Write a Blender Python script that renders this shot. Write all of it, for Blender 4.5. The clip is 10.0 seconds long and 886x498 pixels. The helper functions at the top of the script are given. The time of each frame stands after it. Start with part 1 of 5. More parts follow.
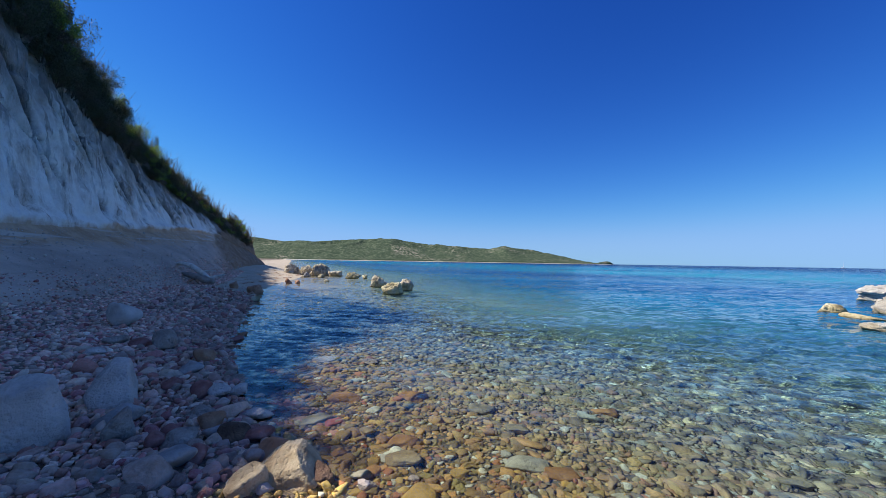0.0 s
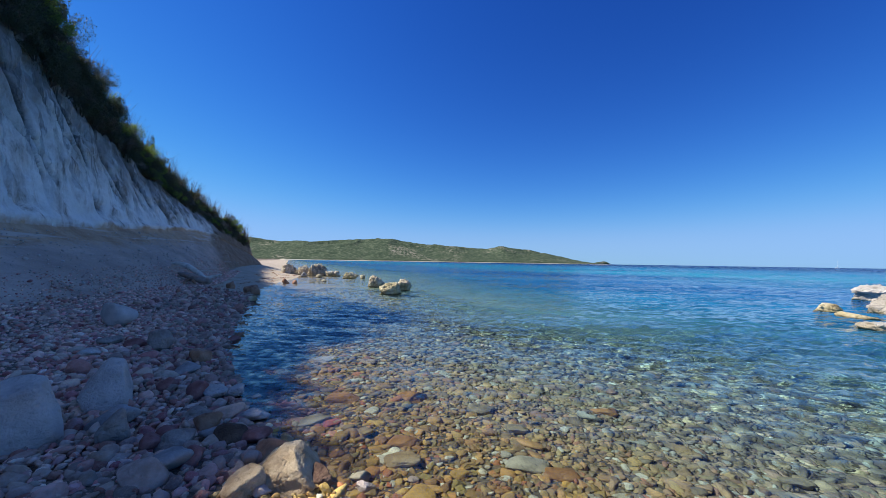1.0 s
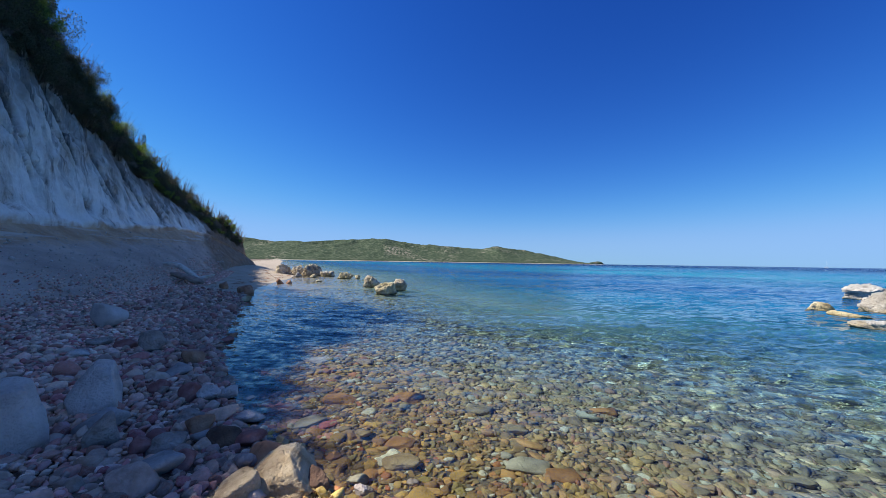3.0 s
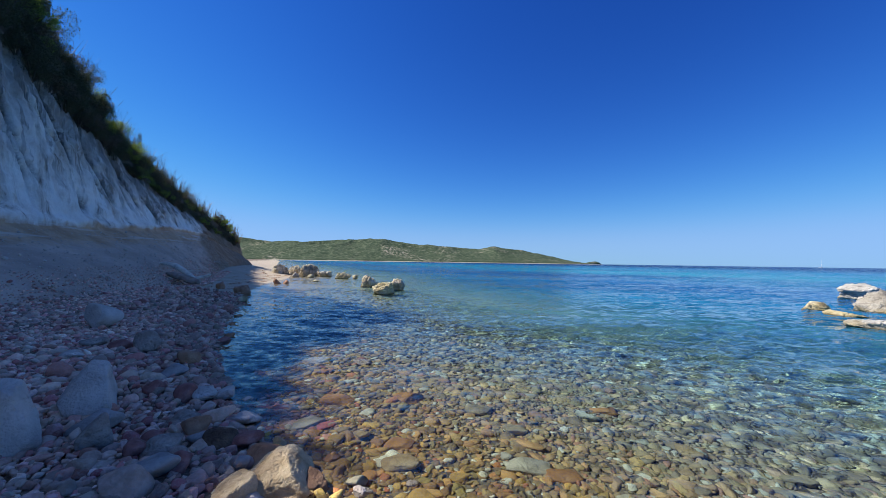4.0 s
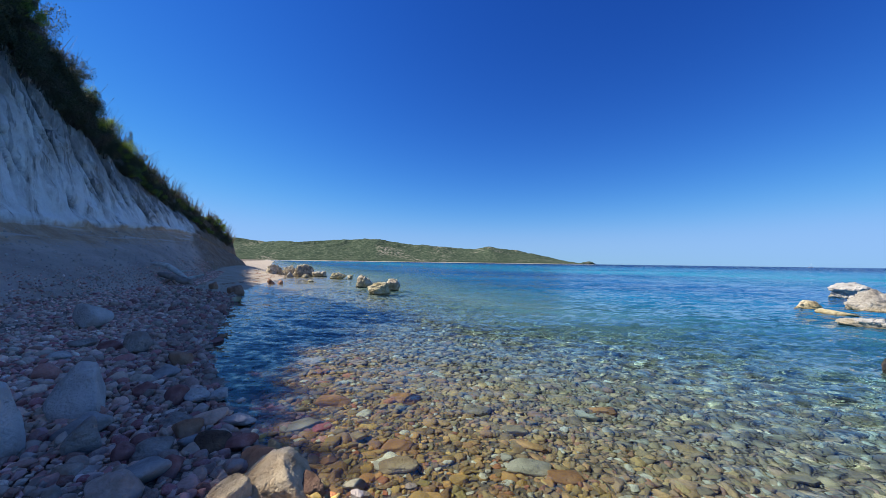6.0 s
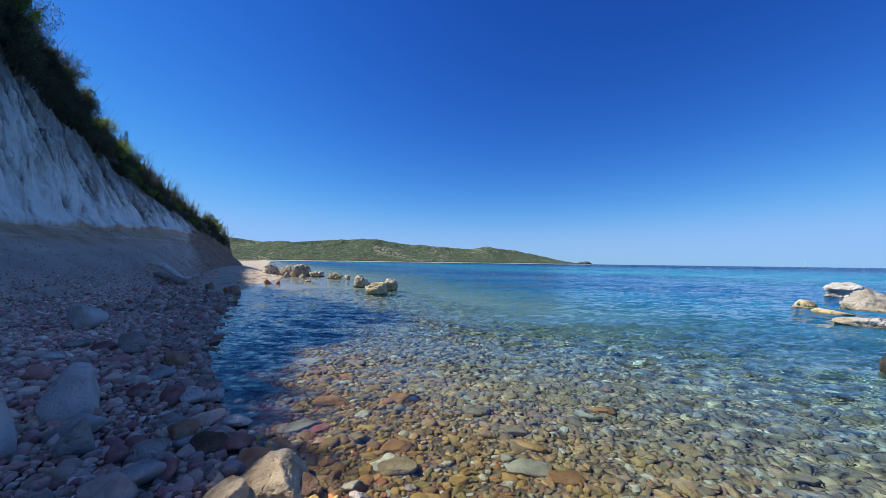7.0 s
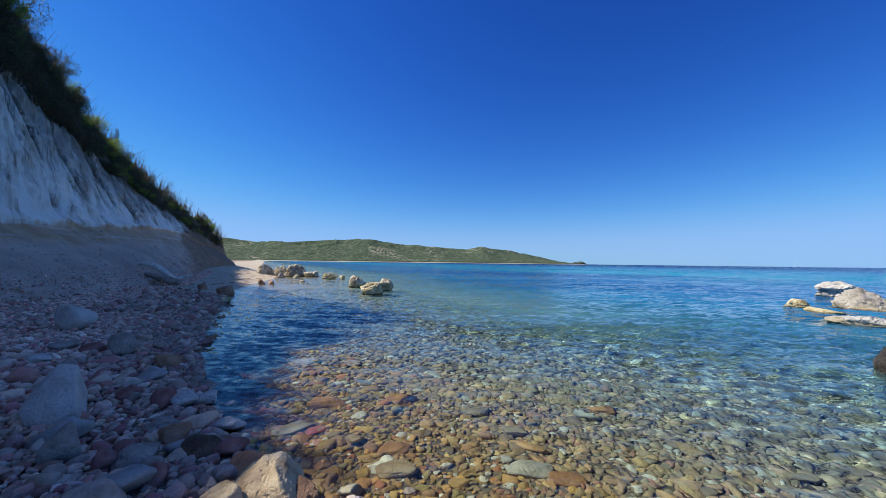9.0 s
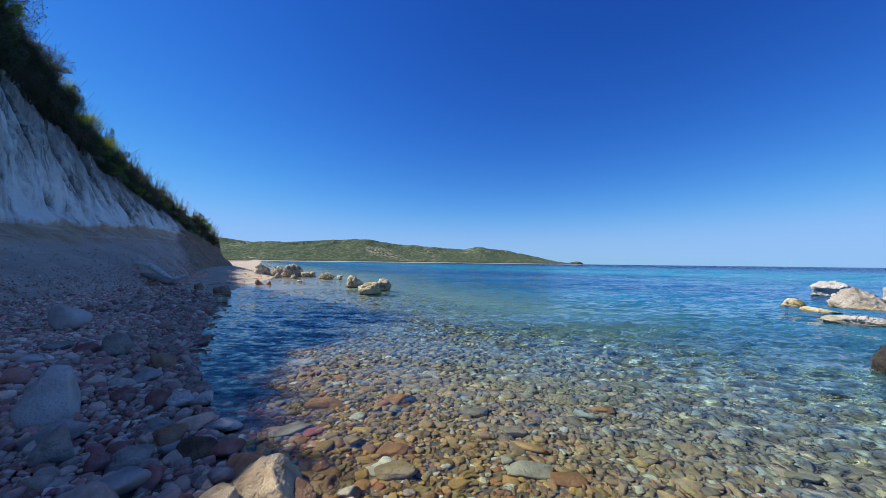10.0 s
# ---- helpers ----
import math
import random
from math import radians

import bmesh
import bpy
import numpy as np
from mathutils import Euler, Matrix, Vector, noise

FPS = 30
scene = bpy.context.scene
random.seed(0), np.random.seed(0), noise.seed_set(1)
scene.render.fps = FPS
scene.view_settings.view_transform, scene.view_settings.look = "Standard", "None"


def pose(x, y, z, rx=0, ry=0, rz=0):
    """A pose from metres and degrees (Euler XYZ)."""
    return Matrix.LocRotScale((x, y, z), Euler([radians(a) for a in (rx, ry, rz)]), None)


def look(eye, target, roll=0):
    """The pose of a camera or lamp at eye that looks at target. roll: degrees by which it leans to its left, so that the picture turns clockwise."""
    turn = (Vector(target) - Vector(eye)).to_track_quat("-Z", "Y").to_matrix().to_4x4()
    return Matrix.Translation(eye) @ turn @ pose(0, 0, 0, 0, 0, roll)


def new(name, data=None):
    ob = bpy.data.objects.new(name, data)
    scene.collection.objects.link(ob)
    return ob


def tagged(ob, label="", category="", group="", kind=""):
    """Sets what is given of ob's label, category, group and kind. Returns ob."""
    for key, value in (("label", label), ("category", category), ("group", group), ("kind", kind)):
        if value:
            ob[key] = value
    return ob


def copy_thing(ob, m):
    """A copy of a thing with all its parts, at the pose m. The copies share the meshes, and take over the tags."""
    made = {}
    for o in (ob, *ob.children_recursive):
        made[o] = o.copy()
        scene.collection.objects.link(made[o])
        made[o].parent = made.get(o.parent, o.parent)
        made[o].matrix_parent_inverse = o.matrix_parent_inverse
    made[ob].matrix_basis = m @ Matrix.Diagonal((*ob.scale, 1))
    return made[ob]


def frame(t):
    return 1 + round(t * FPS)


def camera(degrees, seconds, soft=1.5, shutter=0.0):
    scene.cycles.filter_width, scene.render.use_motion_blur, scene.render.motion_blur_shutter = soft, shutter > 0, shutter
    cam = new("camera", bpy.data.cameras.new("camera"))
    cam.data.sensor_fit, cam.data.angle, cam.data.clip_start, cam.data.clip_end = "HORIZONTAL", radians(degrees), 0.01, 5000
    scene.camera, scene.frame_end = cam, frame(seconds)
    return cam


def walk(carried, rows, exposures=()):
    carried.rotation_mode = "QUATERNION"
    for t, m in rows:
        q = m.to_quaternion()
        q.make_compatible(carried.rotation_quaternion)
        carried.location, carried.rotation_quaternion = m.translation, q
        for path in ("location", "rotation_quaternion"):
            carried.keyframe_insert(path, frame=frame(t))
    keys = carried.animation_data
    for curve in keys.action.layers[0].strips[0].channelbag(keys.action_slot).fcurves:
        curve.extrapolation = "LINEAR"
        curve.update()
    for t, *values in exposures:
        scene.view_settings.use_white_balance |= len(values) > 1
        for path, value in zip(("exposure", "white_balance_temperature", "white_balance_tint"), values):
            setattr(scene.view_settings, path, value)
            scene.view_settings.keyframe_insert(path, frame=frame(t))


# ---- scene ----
cam = camera(103.3, 10.0, soft=0.5)
walk(cam, [
    (0, pose(0.0892, -0.1428, 1.6492, 92.046, -0.918, 1.981)),
    (0.5, pose(0.0799, -0.1288, 1.6442, 92.055, -0.906, 1.780)),
    (1, pose(0.0706, -0.1148, 1.6393, 92.064, -0.895, 1.579)),
    (1.5, pose(0.0614, -0.1006, 1.6343, 92.073, -0.883, 1.378)),
    (2, pose(0.0523, -0.0864, 1.6294, 92.082, -0.872, 1.177)),
    (2.5, pose(0.0434, -0.0722, 1.6245, 92.091, -0.860, 0.976)),
    (3.25, pose(0.0301, -0.0507, 1.6171, 92.104, -0.843, 0.674)),
    (4, pose(0.0171, -0.0291, 1.6098, 92.117, -0.825, 0.372)),
    (4.5, pose(0.0085, -0.0146, 1.6049, 92.125, -0.813, 0.171)),
    (5, pose(0.0000, 0.0000, 1.6000, 92.134, -0.802, -0.030)),
    (5.5, pose(-0.0084, 0.0146, 1.5951, 92.142, -0.790, -0.231)),
    (6.25, pose(-0.0207, 0.0367, 1.5878, 92.155, -0.772, -0.533)),
    (7, pose(-0.0329, 0.0588, 1.5805, 92.168, -0.754, -0.834)),
    (7.5, pose(-0.0409, 0.0737, 1.5757, 92.176, -0.742, -1.035)),
    (8, pose(-0.0487, 0.0886, 1.5709, 92.184, -0.730, -1.237)),
    (8.5, pose(-0.0565, 0.1036, 1.5660, 92.193, -0.718, -1.438)),
    (9, pose(-0.0642, 0.1186, 1.5612, 92.201, -0.706, -1.639)),
    (9.5, pose(-0.0717, 0.1337, 1.5564, 92.209, -0.694, -1.840)),
    (10, pose(-0.0792, 0.1489, 1.5516, 92.217, -0.682, -2.041)),
], [(0.0, 0.72), (10.0, 0.72)])

# ---- sky and sun ----
SUN_FROM = Vector((-1.02, 0.15, 0.983)).normalized()
world = bpy.data.worlds.new("sky")
scene.world = world
world.use_nodes = True
wn = world.node_tree.nodes
sky = wn.new("ShaderNodeTexSky")
sky.sky_type = "NISHITA"
sky.sun_disc = False
sky.sun_elevation = math.asin(SUN_FROM.z)
sky.sun_rotation = math.atan2(SUN_FROM.x, SUN_FROM.y)
sky.air_density, sky.dust_density, sky.ozone_density = 1.0, 0.05, 4.0
sky.altitude = 1200.0
deepen = wn.new("ShaderNodeHueSaturation")
deepen.inputs["Saturation"].default_value = 1.1
clear = wn.new("ShaderNodeMixRGB")
clear.blend_type = "MULTIPLY"
clear.inputs[0].default_value = 1.0
clear.inputs[2].default_value = (0.615, 0.75, 1.13, 1.0)
world.node_tree.links.new(sky.outputs[0], clear.inputs[1])
world.node_tree.links.new(clear.outputs[0], deepen.inputs["Color"])


def sky_math(op, a, b):
    m = wn.new("ShaderNodeMath")
    m.operation = op
    for v, k in ((a, 0), (b, 1)):
        if isinstance(v, (int, float)):
            m.inputs[k].default_value = v
        else:
            world.node_tree.links.new(v, m.inputs[k])
    return m.outputs[0]


# the clean, dry air: a deep blue overhead that fades into a pale haze towards the horizon
bands = wn.new("ShaderNodeSeparateColor")
world.node_tree.links.new(deepen.outputs[0], bands.inputs[0])
joined = wn.new("ShaderNodeCombineColor")
for k, (gain, power, most) in enumerate([(0.93, 1.46, 1.9), (0.71, 1.44, 3.5), (0.76, 1.15, 6.6)]):
    air = sky_math("MULTIPLY", sky_math("POWER", bands.outputs[k], power), gain)
    thick = sky_math("POWER", sky_math("DIVIDE", air, most), 3.0)
    world.node_tree.links.new(sky_math("DIVIDE", air, sky_math("POWER", sky_math("ADD", thick, 1.0), 1 / 3)), joined.inputs[k])
height = wn.new("ShaderNodeSeparateXYZ")
world.node_tree.links.new(wn.new("ShaderNodeTexCoord").outputs["Generated"], height.inputs[0])
rise = wn.new("ShaderNodeMapRange")
rise.interpolation_type = "SMOOTHSTEP"
rise.inputs["From Min"].default_value, rise.inputs["From Max"].default_value = 0.6, 0.9
world.node_tree.links.new(height.outputs["Z"], rise.inputs["Value"])
upper = wn.new("ShaderNodeMixRGB")  # the unseen sky overhead is brightened by height, to fill the shade below
world.node_tree.links.new(rise.outputs[0], upper.inputs[0])
world.node_tree.links.new(joined.outputs[0], upper.inputs[1])
overhead_fill = wn.new("ShaderNodeMixRGB")
overhead_fill.blend_type = "MULTIPLY"
overhead_fill.inputs[0].default_value = 1.0
overhead_fill.inputs[2].default_value = (0.95, 1.0, 1.1, 1.0)
world.node_tree.links.new(sky.outputs[0], overhead_fill.inputs[1])
world.node_tree.links.new(overhead_fill.outputs[0], upper.inputs[2])
world.node_tree.links.new(upper.outputs[0], wn["Background"].inputs[0])
wn["Background"].inputs[1].default_value = 0.094

sun_data = bpy.data.lights.new("sun", "SUN")
sun_data.energy, sun_data.angle, sun_data.color = 4.1, radians(0.53), (1.0, 0.95, 0.86)
sun_data.cycles.is_caustics_light = True  # the ripples focus the sunlight on the bed
sun = new("sun", sun_data)
sun.matrix_world = look((-60, 20, 60), Vector((-60, 20, 60)) - SUN_FROM)


# ---- material helpers ----
class Nodes:
    """A node material, built link by link."""

    def __init__(self, name):
        self.mat = bpy.data.materials.new(name)
        self.mat.use_nodes = True
        self.tree = self.mat.node_tree
        self.bsdf = self.tree.nodes["Principled BSDF"]
        self.out = self.tree.nodes["Material Output"]

    def add(self, kind):
        return self.tree.nodes.new("ShaderNode" + kind)

    def attr(self, name):
        n = self.add("Attribute")
        n.attribute_name = name
        return n.outputs["Fac"]

    def link(self, a, b):
        self.tree.links.new(a, b)

    def pos(self, sx=1.0, sy=1.0, sz=1.0, local=False):
        src = self.add("TexCoord").outputs["Object"] if local else self.add("NewGeometry").outputs["Position"]
        m = self.add("Mapping")
        m.inputs["Scale"].default_value = (sx, sy, sz)
        self.link(src, m.inputs["Vector"])
        return m.outputs[0]

    def noise(self, scale, detail=4.0, rough=0.55, vec=None, distortion=0.0):
        n = self.add("TexNoise")
        n.inputs["Scale"].default_value = scale
        n.inputs["Detail"].default_value = detail
        n.inputs["Roughness"].default_value = rough
        n.inputs["Distortion"].default_value = distortion
        self.link(vec if vec else self.pos(), n.inputs["Vector"])
        return n.outputs["Fac"]

    def ramp(self, fac, stops, mode="LINEAR"):
        r = self.add("ValToRGB")
        r.color_ramp.interpolation = mode
        e = r.color_ramp.elements
        while len(e) < len(stops):
            e.new(0.5)
        for el, (p, c) in zip(e, stops):
            el.position = p
            el.color = (*c, 1.0) if len(c) == 3 else c
        self.link(fac, r.inputs[0])
        return r.outputs[0]

    def grey(self, fac, lo, hi, a=0.0, b=1.0):
        m = self.add("MapRange")
        for k, v in zip(("From Min", "From Max", "To Min", "To Max"), (lo, hi, a, b)):
            m.inputs[k].default_value = v
        self.link(fac, m.inputs["Value"])
        return m.outputs[0]

    def mix(self, fac, a, b, mode="MIX"):
        m = self.add("MixRGB")
        m.blend_type = mode
        for v, s in ((fac, m.inputs[0]), (a, m.inputs[1]), (b, m.inputs[2])):
            if isinstance(v, (int, float)):
                s.default_value = v
            elif isinstance(v, tuple):
                s.default_value = (*v, 1.0)
            else:
                self.link(v, s)
        return m.outputs[0]

    def calc(self, op, a, b=0.0):
        m = self.add("Math")
        m.operation = op
        for v, s in ((a, m.inputs[0]), (b, m.inputs[1])):
            if isinstance(v, (int, float)):
                s.default_value = v
            else:
                self.link(v, s)
        return m.outputs[0]

    def bump(self, height, distance, strength=1.0, before=None):
        b = self.add("Bump")
        b.inputs["Strength"].default_value = strength
        b.inputs["Distance"].default_value = distance
        self.link(height, b.inputs["Height"])
        if before:
            self.link(before, b.inputs["Normal"])
        return b.outputs[0]

    def finish(self, color, rough=0.85, normal=None, spec=0.3):
        if isinstance(color, tuple):
            self.bsdf.inputs["Base Color"].default_value = (*color, 1.0)
        else:
            self.link(color, self.bsdf.inputs["Base Color"])
        if isinstance(rough, (int, float)):
            self.bsdf.inputs["Roughness"].default_value = rough
        else:
            self.link(rough, self.bsdf.inputs["Roughness"])
        self.bsdf.inputs["Specular IOR Level"].default_value = spec
        if normal:
            self.link(normal, self.bsdf.inputs["Normal"])
        return self.mat


def rock_material(name, dark, mid, light, scale=3.0, relief=0.02, rough=0.9, spec=0.2):
    """Weathered stone: broad stains, fine grain and pits."""
    n = Nodes(name)
    v = n.pos(local=True)
    broad = n.noise(scale, 5, 0.6, v)
    grain = n.noise(scale * 14, 4, 0.65, v)
    col = n.ramp(broad, [(0.32, dark), (0.5, mid), (0.68, light)])
    col = n.mix(n.grey(grain, 0.35, 0.65, 0.0, 0.5), col, n.mix(0.45, col, dark), "MIX")
    pits = n.add("TexVoronoi")
    pits.inputs["Scale"].default_value = scale * 5
    n.link(v, pits.inputs["Vector"])
    h = n.calc("ADD", n.calc("MULTIPLY", n.grey(pits.outputs["Distance"], 0.0, 0.35), 0.6), grain)
    return n.finish(col, rough, n.bump(h, relief, 0.8), spec)


def sea_rock_material(name, dark, mid, light):
    """Sea-worn limestone: sharp pits and cracks, an ochre tide band and a dark wet line at the water."""
    n = Nodes(name)
    v = n.pos()
    broad = n.noise(1.8, 5, 0.65, v)
    grain = n.noise(16, 5, 0.7, v)
    crack = n.add("TexVoronoi")
    crack.feature = "DISTANCE_TO_EDGE"
    crack.inputs["Scale"].default_value = 2.2
    n.link(n.pos(1.0, 1.0, 2.2), crack.inputs["Vector"])
    line = n.grey(crack.outputs["Distance"], 0.0, 0.06, 1.0, 0.0)
    col = n.ramp(broad, [(0.34, dark), (0.5, mid), (0.64, light)])
    col = n.mix(n.grey(grain, 0.4, 0.62, 0.0, 0.55), col, n.mix(0.5, col, dark))
    sep = n.add("SeparateXYZ")
    n.link(n.add("NewGeometry").outputs["Position"], sep.inputs[0])
    z = n.calc("ADD", sep.outputs["Z"], n.grey(broad, 0.3, 0.7, -0.12, 0.12))
    col = n.mix(n.grey(z, 0.02, 0.2, 0.6, 0.0), col, (0.46, 0.36, 0.19))
    col = n.mix(n.grey(sep.outputs["Z"], 0.01, 0.06, 0.8, 0.0), col, (0.09, 0.075, 0.04))
    col = n.mix(n.calc("MULTIPLY", line, n.grey(broad, 0.4, 0.6, 0.0, 0.4)), col, dark)
    h = n.calc("SUBTRACT", n.calc("ADD", grain, n.calc("MULTIPLY", broad, 1.5)), n.calc("MULTIPLY", line, n.grey(broad, 0.4, 0.6, 0.0, 0.5)))
    return n.finish(col, 0.92, n.bump(h, 0.07, 0.9), 0.2)


# ---- materials ----
def pebble_material(name, per_object, wet):
    """River-worn stones of many kinds, each one its own colour, with speckle and veins."""
    n = Nodes(name)
    if per_object:
        rnd = n.add("ObjectInfo").outputs["Random"]
    else:
        rnd = n.add("NewGeometry").outputs["Random Per Island"]
    if wet:
        stops = [(0.0, (0.34, 0.22, 0.07)), (0.14, (0.24, 0.17, 0.07)), (0.28, (0.42, 0.27, 0.09)), (0.40, (0.34, 0.15, 0.055)),
                 (0.48, (0.28, 0.23, 0.10)), (0.60, (0.45, 0.31, 0.12)), (0.70, (0.2, 0.16, 0.08)), (0.78, (0.38, 0.26, 0.10)),
                 (0.86, (0.29, 0.19, 0.09)), (0.92, (0.5, 0.54, 0.6))]
        stops = [(p, (1.56 * r, 1.46 * g, 1.02 * b)) for p, (r, g, b) in stops]
    else:
        stops = [(0.0, (0.36, 0.32, 0.28)), (0.13, (0.46, 0.39, 0.33)), (0.26, (0.28, 0.25, 0.23)), (0.34, (0.4, 0.23, 0.21)),
                 (0.47, (0.52, 0.43, 0.36)), (0.55, (0.3, 0.14, 0.13)), (0.66, (0.38, 0.34, 0.29)), (0.74, (0.46, 0.33, 0.31)),
                 (0.84, (0.33, 0.32, 0.28)), (0.92, (0.56, 0.54, 0.49))]
        stops = [(p, (1.62 * r, 1.24 * g, 1.12 * b)) for p, (r, g, b) in stops]
    base = n.ramp(rnd, stops, "CONSTANT")
    hue = n.add("HueSaturation")
    n.link(base, hue.inputs["Color"])
    shifted = n.calc("FRACT", n.calc("MULTIPLY", rnd, 37.0))
    n.link(n.grey(shifted, 0, 1, 0.7, 1.3), hue.inputs["Value"])
    n.link(n.grey(n.calc("FRACT", n.calc("MULTIPLY", rnd, 91.0)), 0, 1, 0.485, 0.515), hue.inputs["Hue"])
    col = hue.outputs[0]
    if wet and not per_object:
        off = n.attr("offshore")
        # offshore the stone colour itself is turned paler and bluer
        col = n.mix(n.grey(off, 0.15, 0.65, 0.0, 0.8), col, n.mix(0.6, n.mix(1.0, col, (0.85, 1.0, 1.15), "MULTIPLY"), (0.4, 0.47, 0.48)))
    if not wet and per_object:
        col = n.mix(1.0, col, (0.84, 0.84, 0.86), "MULTIPLY")
    elif not wet:
        # drier and paler up the beach, which also lifts the shade there by colour
        col = n.mix(1.0, col, n.grey(n.attr("offshore"), -1.0, 0.0, 1.2, 0.82), "MULTIPLY")
    speck = n.noise(70, 3, 0.7)
    stain = n.noise(9, 4, 0.6)
    col = n.mix(n.grey(speck, 0.4, 0.66, 0.0, 0.6), col, n.mix(0.5, col, (0.5, 0.45, 0.4)))
    col = n.mix(n.grey(stain, 0.42, 0.65, 0.0, 0.55), col, n.mix(1.0, col, (0.5, 0.46, 0.36), "MULTIPLY"))
    vein = n.add("TexVoronoi")
    vein.feature = "DISTANCE_TO_EDGE"
    vein.inputs["Scale"].default_value = 11.0
    n.link(n.pos(1.0, 1.0, 1.6), vein.inputs["Vector"])
    crack = n.calc("MULTIPLY", n.grey(vein.outputs["Distance"], 0.0, 0.05, 1.0, 0.0), n.grey(stain, 0.45, 0.6))
    col = n.mix(n.calc("MULTIPLY", crack, 0.12), col, (0.75, 0.7, 0.6) if wet else (0.16, 0.13, 0.12))
    h = n.calc("ADD", speck, n.calc("MULTIPLY", n.noise(26, 4, 0.6), 1.6))
    return n.finish(col, 0.55 if wet else 0.8, n.bump(h, 0.008, 1.0), 0.3)


PEBBLE_DRY = pebble_material("dry_pebble", False, False)
PEBBLE_DRY_ONE = pebble_material("dry_pebble_single", True, False)
PEBBLE_WET = pebble_material("submerged_pebble", False, True)
PEBBLE_WET_ONE = pebble_material("submerged_pebble_single", True, True)

ROCK_BEIGE = rock_material("beige_limestone", (0.34, 0.23, 0.13), (0.58, 0.45, 0.29), (0.72, 0.6, 0.42), 5.0, 0.04)
ROCK_PALE = rock_material("pale_limestone", (0.46, 0.38, 0.34), (0.64, 0.55, 0.49), (0.77, 0.67, 0.61), 3.0, 0.035)
ROCK_GREY = rock_material("grey_limestone", (0.22, 0.16, 0.13), (0.4, 0.32, 0.27), (0.54, 0.45, 0.39), 2.5, 0.04)
ROCK_CHALK = sea_rock_material("white_sea_limestone", (0.28, 0.26, 0.23), (0.54, 0.51, 0.46), (0.7, 0.67, 0.61))
SEA_STONE = sea_rock_material("weathered_grey_limestone", (0.2, 0.18, 0.15), (0.42, 0.38, 0.32), (0.58, 0.53, 0.45))
SEA_GREY = sea_rock_material("grey_sea_limestone", (0.24, 0.19, 0.13), (0.6, 0.52, 0.39), (0.8, 0.73, 0.58))
SEA_OCHRE = sea_rock_material("ochre_sea_limestone", (0.32, 0.25, 0.13), (0.68, 0.58, 0.36), (0.82, 0.74, 0.53))
SEA_BEIGE = sea_rock_material("beige_sea_limestone", (0.22, 0.17, 0.11), (0.56, 0.47, 0.33), (0.75, 0.67, 0.52))
ROCK_OCHRE = rock_material("ochre_limestone", (0.28, 0.2, 0.1), (0.5, 0.41, 0.25), (0.62, 0.55, 0.4), 3.0, 0.025)
ROCK_BROWN = rock_material("brown_sandstone", (0.2, 0.1, 0.06), (0.42, 0.22, 0.13), (0.54, 0.34, 0.22), 4.0, 0.012, 0.7)
ROCK_RUST = rock_material("rusty_sandstone", (0.26, 0.14, 0.05), (0.5, 0.28, 0.11), (0.62, 0.4, 0.2), 4.0, 0.01, 0.7)
ROCK_OLIVE = rock_material("olive_grey_stone", (0.22, 0.2, 0.13), (0.4, 0.36, 0.25), (0.52, 0.48, 0.35), 5.0, 0.008, 0.8)
ROCK_UMBER = rock_material("umber_rock", (0.07, 0.04, 0.028), (0.15, 0.085, 0.055), (0.26, 0.16, 0.1), 5.0, 0.02, 0.7)
RUBBLE = rock_material("marl_rubble", (0.42, 0.33, 0.27), (0.58, 0.48, 0.4), (0.74, 0.65, 0.56), 6.0, 0.008)
ROCK_RED = rock_material("red_porphyry", (0.18, 0.07, 0.06), (0.33, 0.14, 0.12), (0.44, 0.23, 0.2), 5.0, 0.008, 0.7)
ROCK_SLATE = rock_material("slate_grey_stone", (0.22, 0.19, 0.18), (0.37, 0.33, 0.31), (0.48, 0.43, 0.4), 5.0, 0.008, 0.8)
# near-black base colour carries the shade on the rock's near face
ROCK_DARK = rock_material("shade_dark_rock", (0.02, 0.019, 0.018), (0.05, 0.046, 0.042), (0.1, 0.09, 0.08), 3.0, 0.03, 0.6)
WOOD = rock_material("bleached_driftwood", (0.5, 0.44, 0.38), (0.74, 0.68, 0.6), (0.88, 0.83, 0.76), 6.0, 0.01)


